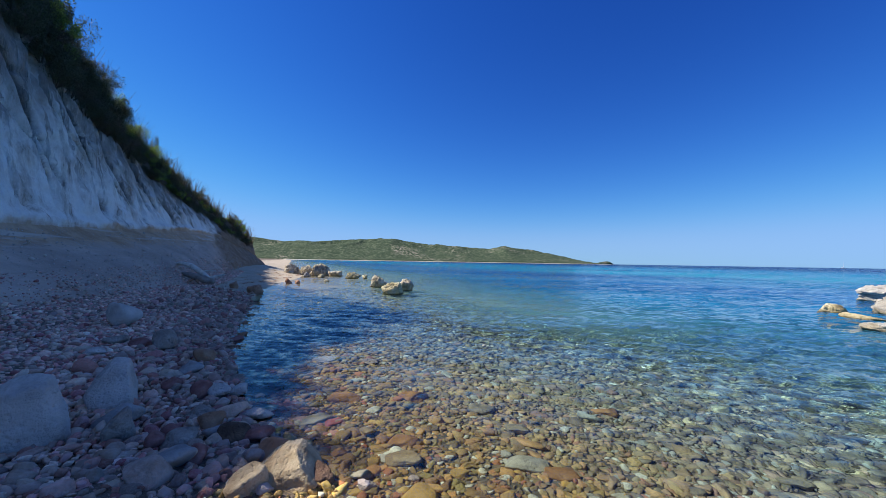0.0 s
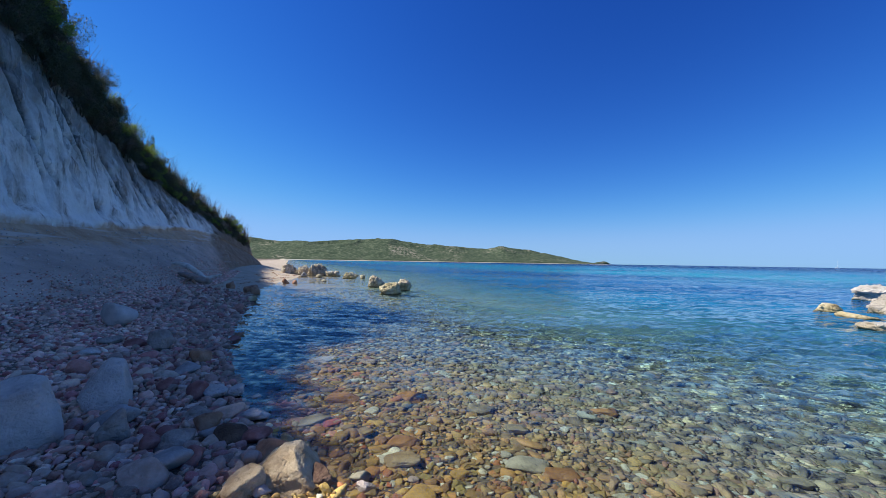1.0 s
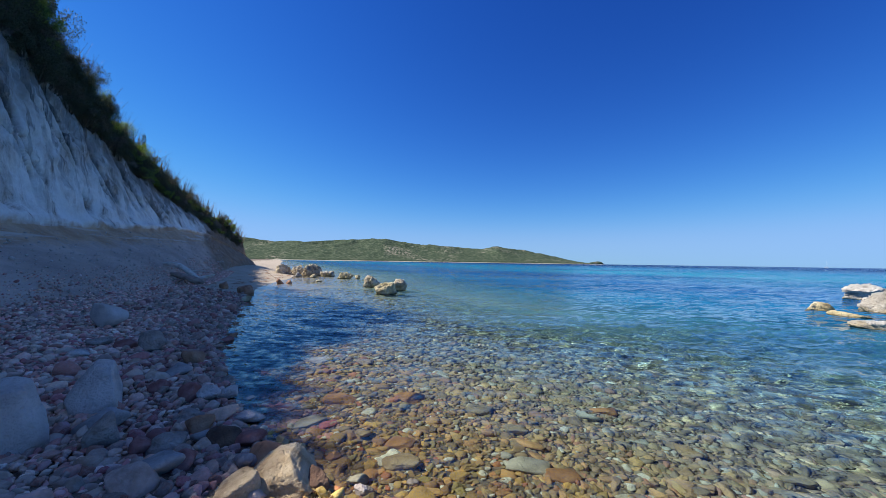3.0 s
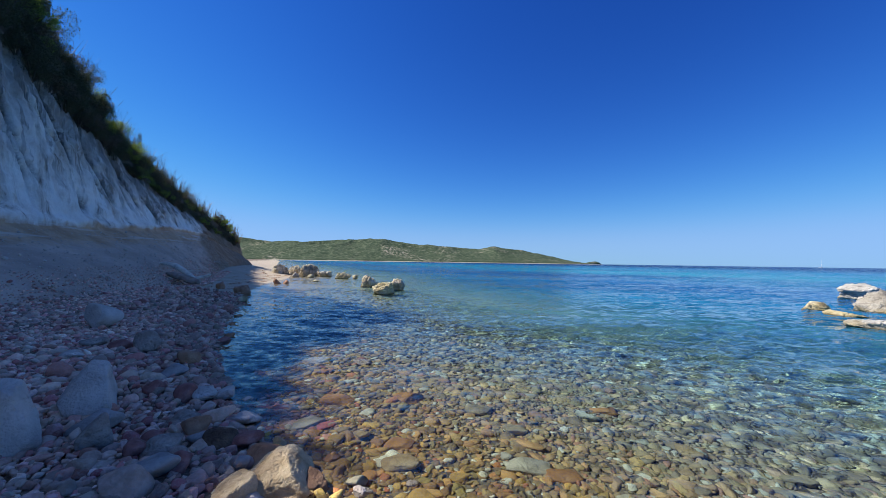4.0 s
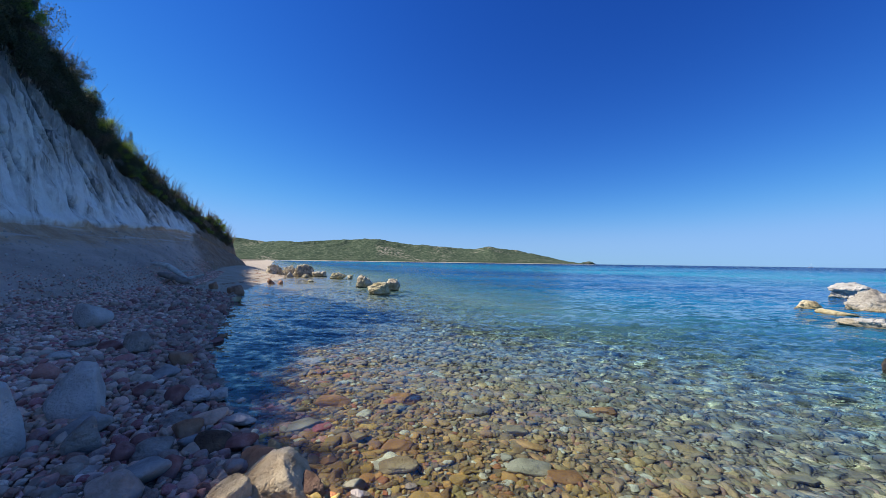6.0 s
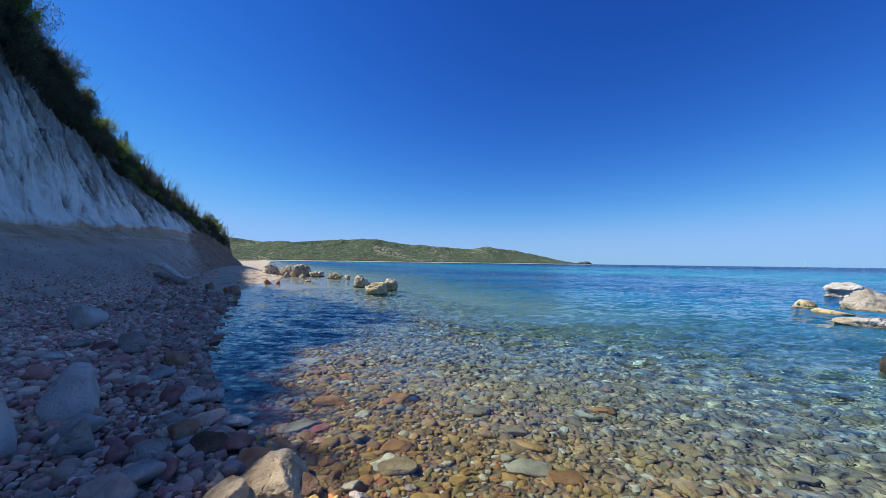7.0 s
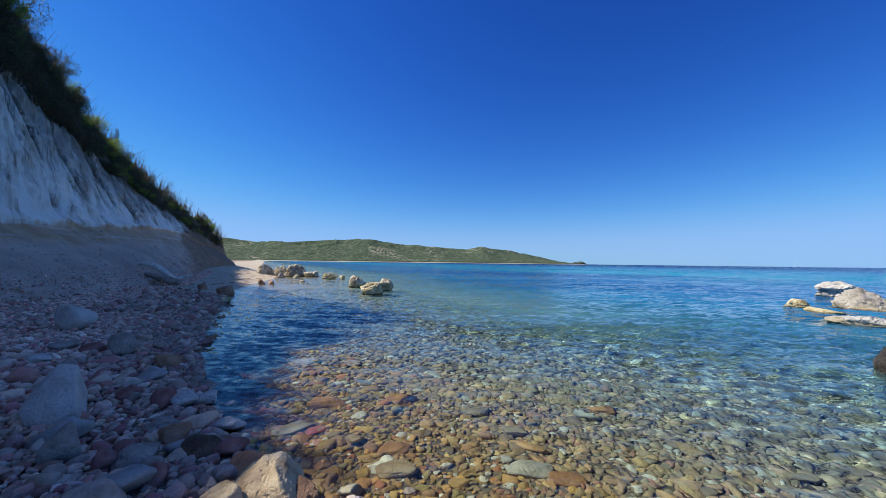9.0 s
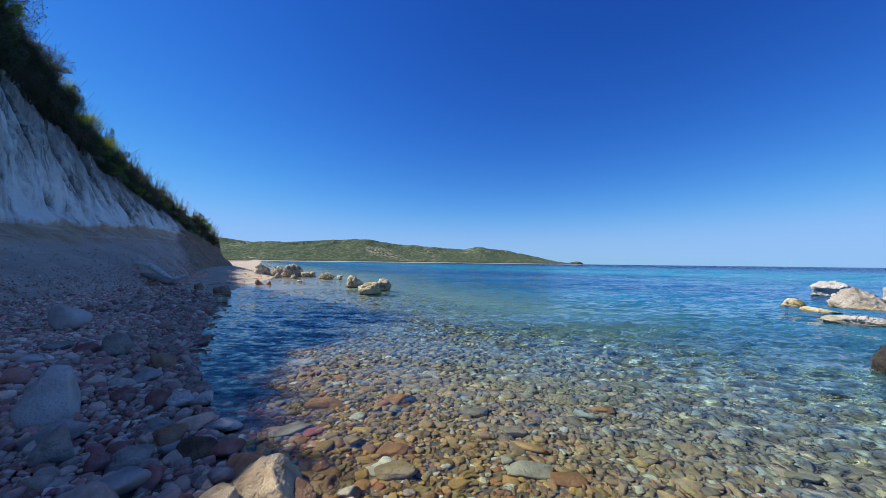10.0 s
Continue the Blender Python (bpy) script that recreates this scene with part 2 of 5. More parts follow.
def ground_material():
    """Grit between the pebbles, pale sand further along the shore and under the deep water."""
    n = Nodes("beach_ground")
    fine = n.noise(40, 4, 0.7)
    broad = n.noise(0.7, 4, 0.6)
    # grit colour is darkened to deepen the shaded gaps between the pebbles
    grit = n.ramp(fine, [(0.3, (0.1, 0.075, 0.055)), (0.55, (0.2, 0.155, 0.12)), (0.75, (0.36, 0.29, 0.23))])
    sand = n.ramp(broad, [(0.3, (0.45, 0.37, 0.27)), (0.7, (0.57, 0.48, 0.37))])
    sand = n.mix(n.grey(fine, 0.4, 0.7, 0, 0.3), sand, (0.36, 0.27, 0.19))
    at = n.attr("sand")
    mixed = n.calc("ADD", at, n.grey(broad, 0.3, 0.7, -0.25, 0.25))
    sub = n.attr("under")
    grit = n.mix(sub, grit, n.ramp(n.noise(3.0, 5, 0.7), [(0.3, (0.07, 0.06, 0.035)), (0.5, (0.17, 0.15, 0.095)), (0.7, (0.34, 0.31, 0.22))]))
    shoal = n.ramp(n.noise(2.2, 5, 0.7), [(0.3, (0.2, 0.21, 0.16)), (0.5, (0.42, 0.43, 0.35)), (0.7, (0.6, 0.6, 0.5))])
    grit = n.mix(n.attr("shoal"), grit, shoal)
    col = n.mix(n.grey(mixed, 0.35, 0.65), grit, sand)
    weed = n.noise(0.05, 4, 0.6, n.pos(0.6, 1.6, 1.0))
    at2 = n.attr("deep")
    col = n.mix(n.calc("MULTIPLY", at2, n.grey(weed, 0.5, 0.56, 0.0, 0.85)), col, (0.03, 0.05, 0.035))
    return n.finish(col, 0.9, n.bump(fine, 0.02, 0.8), 0.15)


def water_material():
    """Clear sea water: sky on its ripples, the bottom through it, bluer where it is deeper."""
    n = Nodes("sea_water")
    near = n.pos(0.45, 1.0, 1.0)
    slopes = None
    for scale, amount in ((0.12, 0.9), (0.45, 1.5), (1.3, 1.9), (3.2, 2.8), (7.5, 2.2)):
        t = n.add("TexNoise")
        t.inputs["Scale"].default_value = scale
        t.inputs["Detail"].default_value = 2.0
        t.inputs["Distortion"].default_value = 0.3
        n.link(near, t.inputs["Vector"])
        k = n.add("VectorMath")
        k.operation = "MULTIPLY_ADD"
        n.link(t.outputs["Color"], k.inputs[0])
        k.inputs[1].default_value = (amount * 0.7, amount, 0)
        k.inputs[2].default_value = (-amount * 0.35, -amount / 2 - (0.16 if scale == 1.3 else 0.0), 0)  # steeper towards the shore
        if slopes is None:
            slopes = k.outputs[0]
        else:
            add = n.add("VectorMath")
            n.link(slopes, add.inputs[0])
            n.link(k.outputs[0], add.inputs[1])
            slopes = add.outputs[0]
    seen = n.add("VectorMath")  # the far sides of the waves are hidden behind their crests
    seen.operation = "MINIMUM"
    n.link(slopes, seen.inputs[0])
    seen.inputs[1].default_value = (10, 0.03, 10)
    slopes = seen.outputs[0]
    deep = n.attr("depth")
    chop = n.add("VectorMath")
    chop.operation = "SCALE"
    n.link(slopes, chop.inputs[0])
    n.link(n.ramp(n.grey(deep, 0.0, 8.0), [(0.0, (0.05, 0.05, 0.05)), (0.02, (0.12, 0.12, 0.12)), (0.05, (0.2, 0.2, 0.2)), (0.09, (0.65, 0.65, 0.65)), (0.15, (1.0, 1.0, 1.0)), (0.5, (1.1, 1.1, 1.1)), (0.88, (1.0, 1.0, 1.0))]), chop.inputs["Scale"])
    wave = chop.outputs[0]
    for scale, amount in ((7.0, 0.42), (15.0, 0.4)):
        t = n.add("TexNoise")
        t.inputs["Scale"].default_value = scale
        t.inputs["Detail"].default_value = 1.0
        n.link(n.pos(0.6, 1.0, 1.0), t.inputs["Vector"])
        k = n.add("VectorMath")
        k.operation = "MULTIPLY_ADD"
        n.link(t.outputs["Color"], k.inputs[0])
        k.inputs[1].default_value = (amount * 0.8, amount, 0)
        k.inputs[2].default_value = (-amount * 0.4, -amount / 2, 0)
        breeze = n.add("VectorMath")
        breeze.operation = "SCALE"
        n.link(k.outputs[0], breeze.inputs[0])
        n.link(n.grey(deep, 0.42, 1.0, 0.8, 4.5), breeze.inputs["Scale"])
        added = n.add("VectorMath")
        n.link(wave, added.inputs[0])
        n.link(breeze.outputs[0], added.inputs[1])
        wave = added.outputs[0]
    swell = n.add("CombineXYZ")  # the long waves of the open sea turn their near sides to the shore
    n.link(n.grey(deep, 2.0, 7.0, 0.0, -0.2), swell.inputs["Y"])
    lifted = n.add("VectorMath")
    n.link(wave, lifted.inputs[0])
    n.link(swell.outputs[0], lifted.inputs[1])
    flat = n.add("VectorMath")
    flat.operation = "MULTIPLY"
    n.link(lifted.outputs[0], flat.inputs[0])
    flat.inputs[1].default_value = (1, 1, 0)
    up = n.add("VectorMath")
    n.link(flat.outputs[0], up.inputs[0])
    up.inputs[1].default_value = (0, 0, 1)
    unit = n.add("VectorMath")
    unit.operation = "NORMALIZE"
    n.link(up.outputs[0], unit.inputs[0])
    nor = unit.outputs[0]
    tint = n.ramp(n.grey(deep, 0.0, 5.0), [(0.0, (1.0, 1.0, 1.0)), (0.05, (0.84, 0.98, 1.0)), (0.11, (0.5, 0.9, 1.0)), (0.3, (0.22, 0.74, 0.9)), (1.0, (0.05, 0.45, 0.7))])
    b = n.bsdf
    b.inputs["Roughness"].default_value = 0.03
    b.inputs["IOR"].default_value = 1.333
    b.inputs["Transmission Weight"].default_value = 1.0
    n.link(tint, b.inputs["Base Color"])
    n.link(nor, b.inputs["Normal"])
    body = n.add("BsdfPrincipled")
    body.inputs["Roughness"].default_value = 0.06
    body.inputs["IOR"].default_value = 1.333
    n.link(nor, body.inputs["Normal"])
    patch = n.noise(0.02, 4, 0.6, n.pos(0.4, 1.5, 1.0))
    clear = n.ramp(n.grey(deep, 0.0, 8.0), [(0.1, (0.025, 0.19, 0.32)), (0.27, (0.006, 0.12, 0.33)), (0.42, (0.008, 0.27, 0.4)), (0.6, (0.004, 0.17, 0.36)), (0.85, (0.001, 0.025, 0.13))])
    bodycol = n.mix(n.grey(patch, 0.47, 0.6, 0.0, 0.75), clear, (0.003, 0.06, 0.22))
    n.link(bodycol, body.inputs["Base Color"])
    mixer = n.add("MixShader")
    n.link(n.grey(deep, 0.5, 1.35, 0.0, 0.92), mixer.inputs[0])
    n.link(b.outputs[0], mixer.inputs[1])
    n.link(body.outputs[0], mixer.inputs[2])
    n.link(mixer.outputs[0], n.out.inputs["Surface"])
    return n.mat


def cliff_material():
    """Pale marl with grey streaks above an ochre band, and a grey-brown scree at the foot."""
    n = Nodes("marl_cliff")
    lev = n.attr("level")
    streak = n.noise(1.1, 6, 0.68, n.pos(1.0, 1.0, 0.35), 0.6)
    blotch = n.noise(0.5, 5, 0.65)
    fine = n.noise(12, 4, 0.7)
    white = n.ramp(streak, [(0.34, (0.24, 0.19, 0.15)), (0.42, (0.72, 0.62, 0.53)), (0.52, (0.94, 0.87, 0.79))])
    white = n.mix(n.grey(blotch, 0.5, 0.7, 0, 0.6), white, (0.5, 0.38, 0.28))
    thin = n.noise(1.9, 4, 0.6, n.pos(1.0, 1.0, 0.13), 0.15)
    upper = n.grey(lev, 2.05, 2.65, 0.0, 1.0)
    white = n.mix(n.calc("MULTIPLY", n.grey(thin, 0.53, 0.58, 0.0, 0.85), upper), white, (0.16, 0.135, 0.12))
    grime = n.noise(0.7, 5, 0.65, n.pos(1.0, 1.0, 0.3), 0.5)
    white = n.mix(n.calc("MULTIPLY", n.grey(grime, 0.36, 0.54, 0.25, 0.88), n.grey(lev, 2.3, 2.75, 0.0, 1.0)), white, (0.27, 0.23, 0.2))
    # the carved gullies are darkened in the colour too, broken up by noise
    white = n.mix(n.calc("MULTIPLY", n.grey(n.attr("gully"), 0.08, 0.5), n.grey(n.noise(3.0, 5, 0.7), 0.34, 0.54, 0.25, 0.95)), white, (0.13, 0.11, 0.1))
    chalk = n.noise(0.8, 4, 0.6, n.pos(1.0, 1.0, 0.5))
    white = n.mix(n.calc("MULTIPLY", n.grey(chalk, 0.52, 0.6, 0.0, 0.6), n.grey(lev, 2.2, 2.8, 1.0, 0.2)), white, (0.88, 0.83, 0.76))
    scree = n.ramp(blotch, [(0.3, (0.46, 0.34, 0.27)), (0.55, (0.62, 0.47, 0.38)), (0.75, (0.74, 0.58, 0.47))])
    band = n.ramp(streak, [(0.35, (0.5, 0.29, 0.17)), (0.6, (0.68, 0.45, 0.29))])
    strata = n.noise(1.0, 5, 0.65, n.pos(0.12, 0.12, 2.6))
    band = n.mix(n.grey(strata, 0.52, 0.6, 0.0, 0.75), band, (0.74, 0.64, 0.54))
    scree = n.mix(n.grey(strata, 0.56, 0.62, 0.0, 0.3), scree, (0.5, 0.36, 0.27))
    soil = n.ramp(blotch, [(0.35, (0.1, 0.075, 0.05)), (0.65, (0.2, 0.15, 0.1))])
    jig = n.calc("ADD", lev, n.grey(n.noise(1.2, 4, 0.6), 0.3, 0.7, -0.12, 0.12))
    col = n.mix(n.grey(jig, 1.45, 1.7), scree, band)
    ledge = n.calc("ADD", lev, n.grey(n.noise(0.6, 4, 0.6), 0.3, 0.7, -0.05, 0.05))
    col = n.mix(n.grey(ledge, 1.99, 2.03), col, white)
    earth = n.ramp(n.noise(2.0, 5, 0.65), [(0.3, (0.2, 0.13, 0.085)), (0.6, (0.34, 0.24, 0.165)), (0.72, (0.5, 0.42, 0.33))])
    nose = n.calc("ADD", n.attr("soil"), n.grey(blotch, 0.3, 0.7, -0.3, 0.3))
    col = n.mix(n.grey(nose, 0.3, 0.7), col, earth)
    col = n.mix(n.grey(jig, 2.85, 3.05), col, soil)
    col = n.mix(n.grey(fine, 0.4, 0.7, 0, 0.22), col, n.mix(0.5, col, (0.12, 0.1, 0.09)))
    h = n.calc("SUBTRACT", n.calc("ADD", fine, n.calc("MULTIPLY", streak, 2.0)), n.calc("MULTIPLY", n.calc("MULTIPLY", n.grey(thin, 0.53, 0.62), upper), 1.5))
    return n.finish(col, 0.95, n.bump(h, 0.06, 0.8), 0.1)


def leaf_material(name, a, b, c, thin=0.4):
    n = Nodes(name)
    rnd = n.add("NewGeometry").outputs["Random Per Island"]
    col = n.ramp(rnd, [(0.0, a), (0.5, b), (1.0, c)])
    n.finish(col, 0.6, None, 0.3)
    glow = n.add("BsdfTranslucent")
    n.link(n.mix(1.0, col, (1.0, 1.25, 0.5), "MULTIPLY"), glow.inputs["Color"])
    both = n.add("MixShader")
    both.inputs[0].default_value = thin
    n.link(n.bsdf.outputs[0], both.inputs[1])
    n.link(glow.outputs[0], both.inputs[2])
    n.link(both.outputs[0], n.out.inputs["Surface"])
    return n.mat


LEAF_DARK = leaf_material("dark_maquis_leaf", (0.05, 0.058, 0.03), (0.09, 0.09, 0.05), (0.15, 0.13, 0.08), 0.2)
LEAF_LIGHT = leaf_material("light_maquis_leaf", (0.1, 0.13, 0.03), (0.2, 0.24, 0.06), (0.36, 0.37, 0.13), 0.5)
LEAF_DRY = leaf_material("dry_brush", (0.09, 0.06, 0.035), (0.13, 0.095, 0.065), (0.2, 0.15, 0.105), 0.12)
TWIG = rock_material("twig_bark", (0.05, 0.04, 0.03), (0.09, 0.07, 0.05), (0.14, 0.11, 0.08), 8.0, 0.005)


def hill_material():
    n = Nodes("hill_scrub")
    v = n.pos()
    big = n.noise(0.006, 5, 0.6, v)
    dots = n.add("TexVoronoi")
    dots.inputs["Scale"].default_value = 0.09
    n.link(v, dots.inputs["Vector"])
    fine = n.noise(0.08, 4, 0.65, v)
    col = n.ramp(fine, [(0.38, (0.045, 0.07, 0.042)), (0.52, (0.082, 0.108, 0.065)), (0.66, (0.145, 0.165, 0.105))])
    bare = n.calc("MULTIPLY", n.grey(big, 0.54, 0.66), n.grey(fine, 0.48, 0.58))
    col = n.mix(bare, col, (0.38, 0.33, 0.25))
    col = n.mix(n.grey(dots.outputs["Distance"], 0.1, 0.6, 0.5, 0.0), col, (0.05, 0.07, 0.04))
    sep = n.add("SeparateXYZ")
    n.link(n.add("NewGeometry").outputs["Position"], sep.inputs[0])
    west = n.grey(sep.outputs["X"], -700.0, 300.0, 1.0, 0.7)
    trees = n.calc("MULTIPLY", n.grey(sep.outputs["Z"], 5.0, 11.0, 1.0, 0.0), n.grey(n.noise(0.02, 4, 0.6, v), 0.42, 0.55))
    col = n.mix(n.calc("MULTIPLY", trees, 0.75), col, (0.022, 0.038, 0.018))
    col = n.mix(n.calc("MULTIPLY", n.grey(sep.outputs["Z"], 1.0, 2.2, 1.0, 0.0), west), col, (0.66, 0.58, 0.46))
    return n.finish(col, 0.95, n.bump(fine, 6.0, 0.6), 0.05)


GROUND, WATER, CLIFF, HILL = ground_material(), water_material(), cliff_material(), hill_material()
PAINT = Nodes("white_paint").finish((0.8, 0.8, 0.8), 0.5)


# ---- mesh helpers ----
def mesh_from(name, verts, faces, mat, smooth=True):
    """A mesh from arrays of corners and of triangles or quads."""
    me = bpy.data.meshes.new(name)
    verts, faces = np.asarray(verts, np.float32), np.asarray(faces, np.int32)
    k = faces.shape[1]
    me.vertices.add(len(verts))
    me.vertices.foreach_set("co", verts.ravel())
    me.loops.add(faces.size)
    me.loops.foreach_set("vertex_index", faces.ravel())
    me.polygons.add(len(faces))
    me.polygons.foreach_set("loop_start", np.arange(0, faces.size, k, dtype=np.int32))
    me.polygons.foreach_set("use_smooth", np.full(len(faces), smooth))
    me.update(calc_edges=True)
    me.validate()
    me.materials.append(mat)
    return me


def put_attr(me, name, values):
    a = me.attributes.new(name, "FLOAT", "POINT")
    a.data.foreach_set("value", np.asarray(values, np.float32))


def grid_faces(nu, nv):
    i = np.arange((nu - 1) * (nv - 1))
    a = (i // (nv - 1)) * nv + i % (nv - 1)
    return np.stack([a, a + nv, a + nv + 1, a + 1], 1)


def part(name, me, parent, label=""):
    ob = new(name, me)
    ob.parent = parent
    return tagged(ob, label)


def ico(sub):
    bm = bmesh.new()
    bmesh.ops.create_icosphere(bm, subdivisions=sub, radius=1.0)
    v = np.array([x.co[:] for x in bm.verts])
    f = np.array([[w.index for w in x.verts] for x in bm.faces])
    bm.free()
    return v, f


ICO = {k: ico(k) for k in (1, 2, 3, 4, 5)}


def fbm(p, scale, octaves=4, seed=0.0):
    """Summed noise at an array of points, about -1 to 1."""
    q = np.asarray(p) * scale + seed
    return np.array([noise.fractal(Vector(r), 1.0, 2.0, octaves) for r in q])


def facets(dirs, rng, planes, soft, flat=0.0, cuts=()):
    """Radii of a rounded polyhedron cut by random planes and by given ones, each a direction and a distance."""
    nrm = rng.normal(size=(planes, 3))
    nrm /= np.linalg.norm(nrm, axis=1, keepdims=True)
    far = rng.uniform(0.5, 0.88, planes)
    if flat:
        nrm[0], far[0] = (rng.uniform(-0.2, 0.2), rng.uniform(-0.2, 0.2), 0.97), flat
    if len(cuts):
        given = np.array(cuts, float)
        nrm = np.concatenate([nrm, given[:, :3] / np.linalg.norm(given[:, :3], axis=1, keepdims=True)])
        far = np.concatenate([far, given[:, 3]])
    dot = np.maximum(dirs @ nrm.T, 0.02)
    r = far / dot
    r = np.concatenate([r, np.full((len(dirs), 1), 1.12)], 1)
    return -np.log(np.exp(-r * soft).sum(1)) / soft


def rock_mesh(name, size, seed, mat, sub=4, planes=14, soft=14.0, rough=0.10, freq=1.6, pit=0.0, flat=0.0, ridge=0.0, under=0.0, cuts=()):
    """A boulder size = (length, width, height), standing on its lower third."""
    rng = np.random.default_rng(seed)
    d, f = ICO[sub]
    r = facets(d, rng, planes, soft, flat, cuts)
    p = d * r[:, None]
    n1 = fbm(p, freq, 3, seed * 3.1)
    p = p * (1 + rough * n1)[:, None]
    if pit:
        n2 = np.abs(fbm(p, freq * 2.0, 3, seed * 1.7 + 50))
        p = p * (1 - pit * np.clip(0.35 - n2, 0, 1) * 2.2)[:, None]
    if ridge:
        n3 = np.abs(fbm(p, 1.5, 4, seed * 2.7 + 9))
        n4 = np.abs(fbm(p * (1, 1, 2.2), 2.6, 4, seed * 1.3 + 70))
        p = p * (1 + ridge * (0.35 - n3) + 0.5 * ridge * (0.3 - n4))[:, None]
    if under:
        p = p * np.stack([np.interp(p[:, 2], [-0.6, -0.05, 0.25, 0.8], [1 - under, 1 - under, 1.0, 0.9])] * 2 + [np.ones(len(p))], 1)
    ext = p.max(0) - p.min(0)
    p = (p - (p.max(0) + p.min(0)) / 2) / ext * np.array(size)
    return mesh_from(name, p, f, mat)


# ---- lie of the land ----
SHORE = np.array([(6, -60), (2.0, -8), (0.9, -1), (0.1, 1.4), (-0.75, 2.42), (-1.45, 2.98), (-1.86, 3.36), (-2.42, 4.0), (-3.2, 5.0), (-4.1, 6.2),
                  (-5.2, 8.2), (-6.3, 10.4), (-8.1, 14.1), (-9.9, 17.9), (-11.6, 23.0), (-13.6, 31), (-17.3, 40), (-27.5, 60), (-60, 125),
                  (-190, 400), (-560, 1150), (-2600, 4000)], float)


def shore_distance(x, y):
    """Distance from the water's edge: positive on land."""
    p = np.stack([np.asarray(x, float).ravel(), np.asarray(y, float).ravel()], 1)
    best = np.full(len(p), 1e9)
    side = np.zeros(len(p))
    for a, b in zip(SHORE[:-1], SHORE[1:]):
        e = b - a
        t = np.clip(((p - a) @ e) / (e @ e), 0, 1)
        q = p - (a + t[:, None] * e)
        dist = np.hypot(q[:, 0], q[:, 1])
        s = np.sign(e[0] * q[:, 1] - e[1] * q[:, 0])
        closer = dist < best - 1e-9
        best = np.where(closer, dist, best)
        side = np.where(closer, s, side)
    return (best * np.where(side >= 0, 1, -1)).reshape(np.shape(x))


def ground_z(x, y):
    """Height of beach and sea bed over the still water."""
    d = shore_distance(x, y)
    land = np.interp(d, [0, 1.5, 4, 9, 30, 200], [0, 0.17, 0.42, 1.0, 1.6, 3.0])
    land = land + 0.6 * np.clip((np.asarray(y) - 22) / 20, 0, 1) * np.clip((d - 1.5) / 5, 0, 1) * np.clip((120 - np.asarray(y)) / 60, 0, 1)
    bed = -np.interp(-d, [0, 0.3, 1, 3, 6, 12, 30, 80, 300], [0.02, 0.1, 0.17, 0.31, 0.53, 1.0, 2.2, 4.0, 7.0])
    return np.where(d > 0, land, bed)


def sink(u, a, k):
    return a / math.sinh(k) * np.sinh(k * u)


gx = sink(np.linspace(-1, 1, 300), 4800, 8.4)
gy = sink(np.linspace(-0.62, 1, 270), 4800, 8.4)
GX, GY = np.meshgrid(gx, gy, indexing="ij")
GD = shore_distance(GX, GY)
GZ = ground_z(GX, GY)
GZ = GZ + 0.02 * np.sin(GX * 2.1 + 1.3 * np.sin(GY * 1.7)) * np.clip(GD, 0, 1) * (GD < 30)
me = mesh_from("ground", np.stack([GX, GY, GZ], -1).reshape(-1, 3), grid_faces(300, 270), GROUND)
sandy = np.clip((GY - 12.5) / 3.0, 0, 1) * np.clip(1.2 - GD / 14, 0, 1) + np.clip((-GD - 60) / 30, 0, 1)
put_attr(me, "sand", np.clip(sandy, 0, 1).ravel())
put_attr(me, "under", np.clip(-GD / 0.8, 0, 1).ravel())
put_attr(me, "shoal", np.clip((-GD - 5) / 6, 0, 1).ravel())
put_attr(me, "deep", np.clip((-GD - 18) / 20, 0, 1).ravel())
ground = tagged(new("ground", me), "gritty beach and sandy sea bed beside clear water", "ground", kind="structure")



def ripple(x, y):
    """Height of the ripples: many small waves running in from the open sea."""
    rng = np.random.default_rng(21)
    h = np.zeros_like(x)
    for i in range(46):
        length = rng.uniform(0.13, 0.6)
        k = 2 * np.pi / length
        a = rng.normal(math.radians(-100), 0.75)
        bend = 0.25 * np.sin(rng.uniform(0.8, 2.0) * x + rng.uniform(0, 6)) + 0.25 * np.sin(rng.uniform(0.8, 2.0) * y + rng.uniform(0, 6))
        h += 0.0022 * length ** 1.1 / 0.4 * np.sin(k * (math.cos(a) * x + math.sin(a) * y + bend * length) + rng.uniform(0, 6.28))
    return h


wx = np.unique(np.concatenate([sink(np.linspace(-1, 1, 160), 4800, 7.5), np.arange(-7, 11, 0.035)]))
wy = np.unique(np.concatenate([sink(np.linspace(-0.62, 1, 150), 4800, 7.5), np.arange(1.6, 11, 0.035)]))
WX, WY = np.meshgrid(wx, wy, indexing="ij")
calm = np.clip((WX + 7) / 1.5, 0, 1) * np.clip((11 - WX) / 2, 0, 1) * np.clip((WY - 1.4) / 0.3, 0, 1) * np.clip((11 - WY) / 2, 0, 1)
WD = np.clip(-ground_z(WX, WY), 0, 20)
WZ = ripple(WX, WY) * calm * np.interp(WD, [0, 0.1, 0.22, 0.32, 0.5], [0.06, 0.14, 0.32, 0.6, 1.15])
me = mesh_from("water", np.stack([WX, WY, WZ], -1).reshape(-1, 3), grid_faces(len(wx), len(wy)), WATER)
put_attr(me, "depth", WD.ravel())
water = tagged(new("water", me), "clear rippled turquoise sea over pebbles", "water", kind="structure")
water.cycles.is_caustics_caster = True

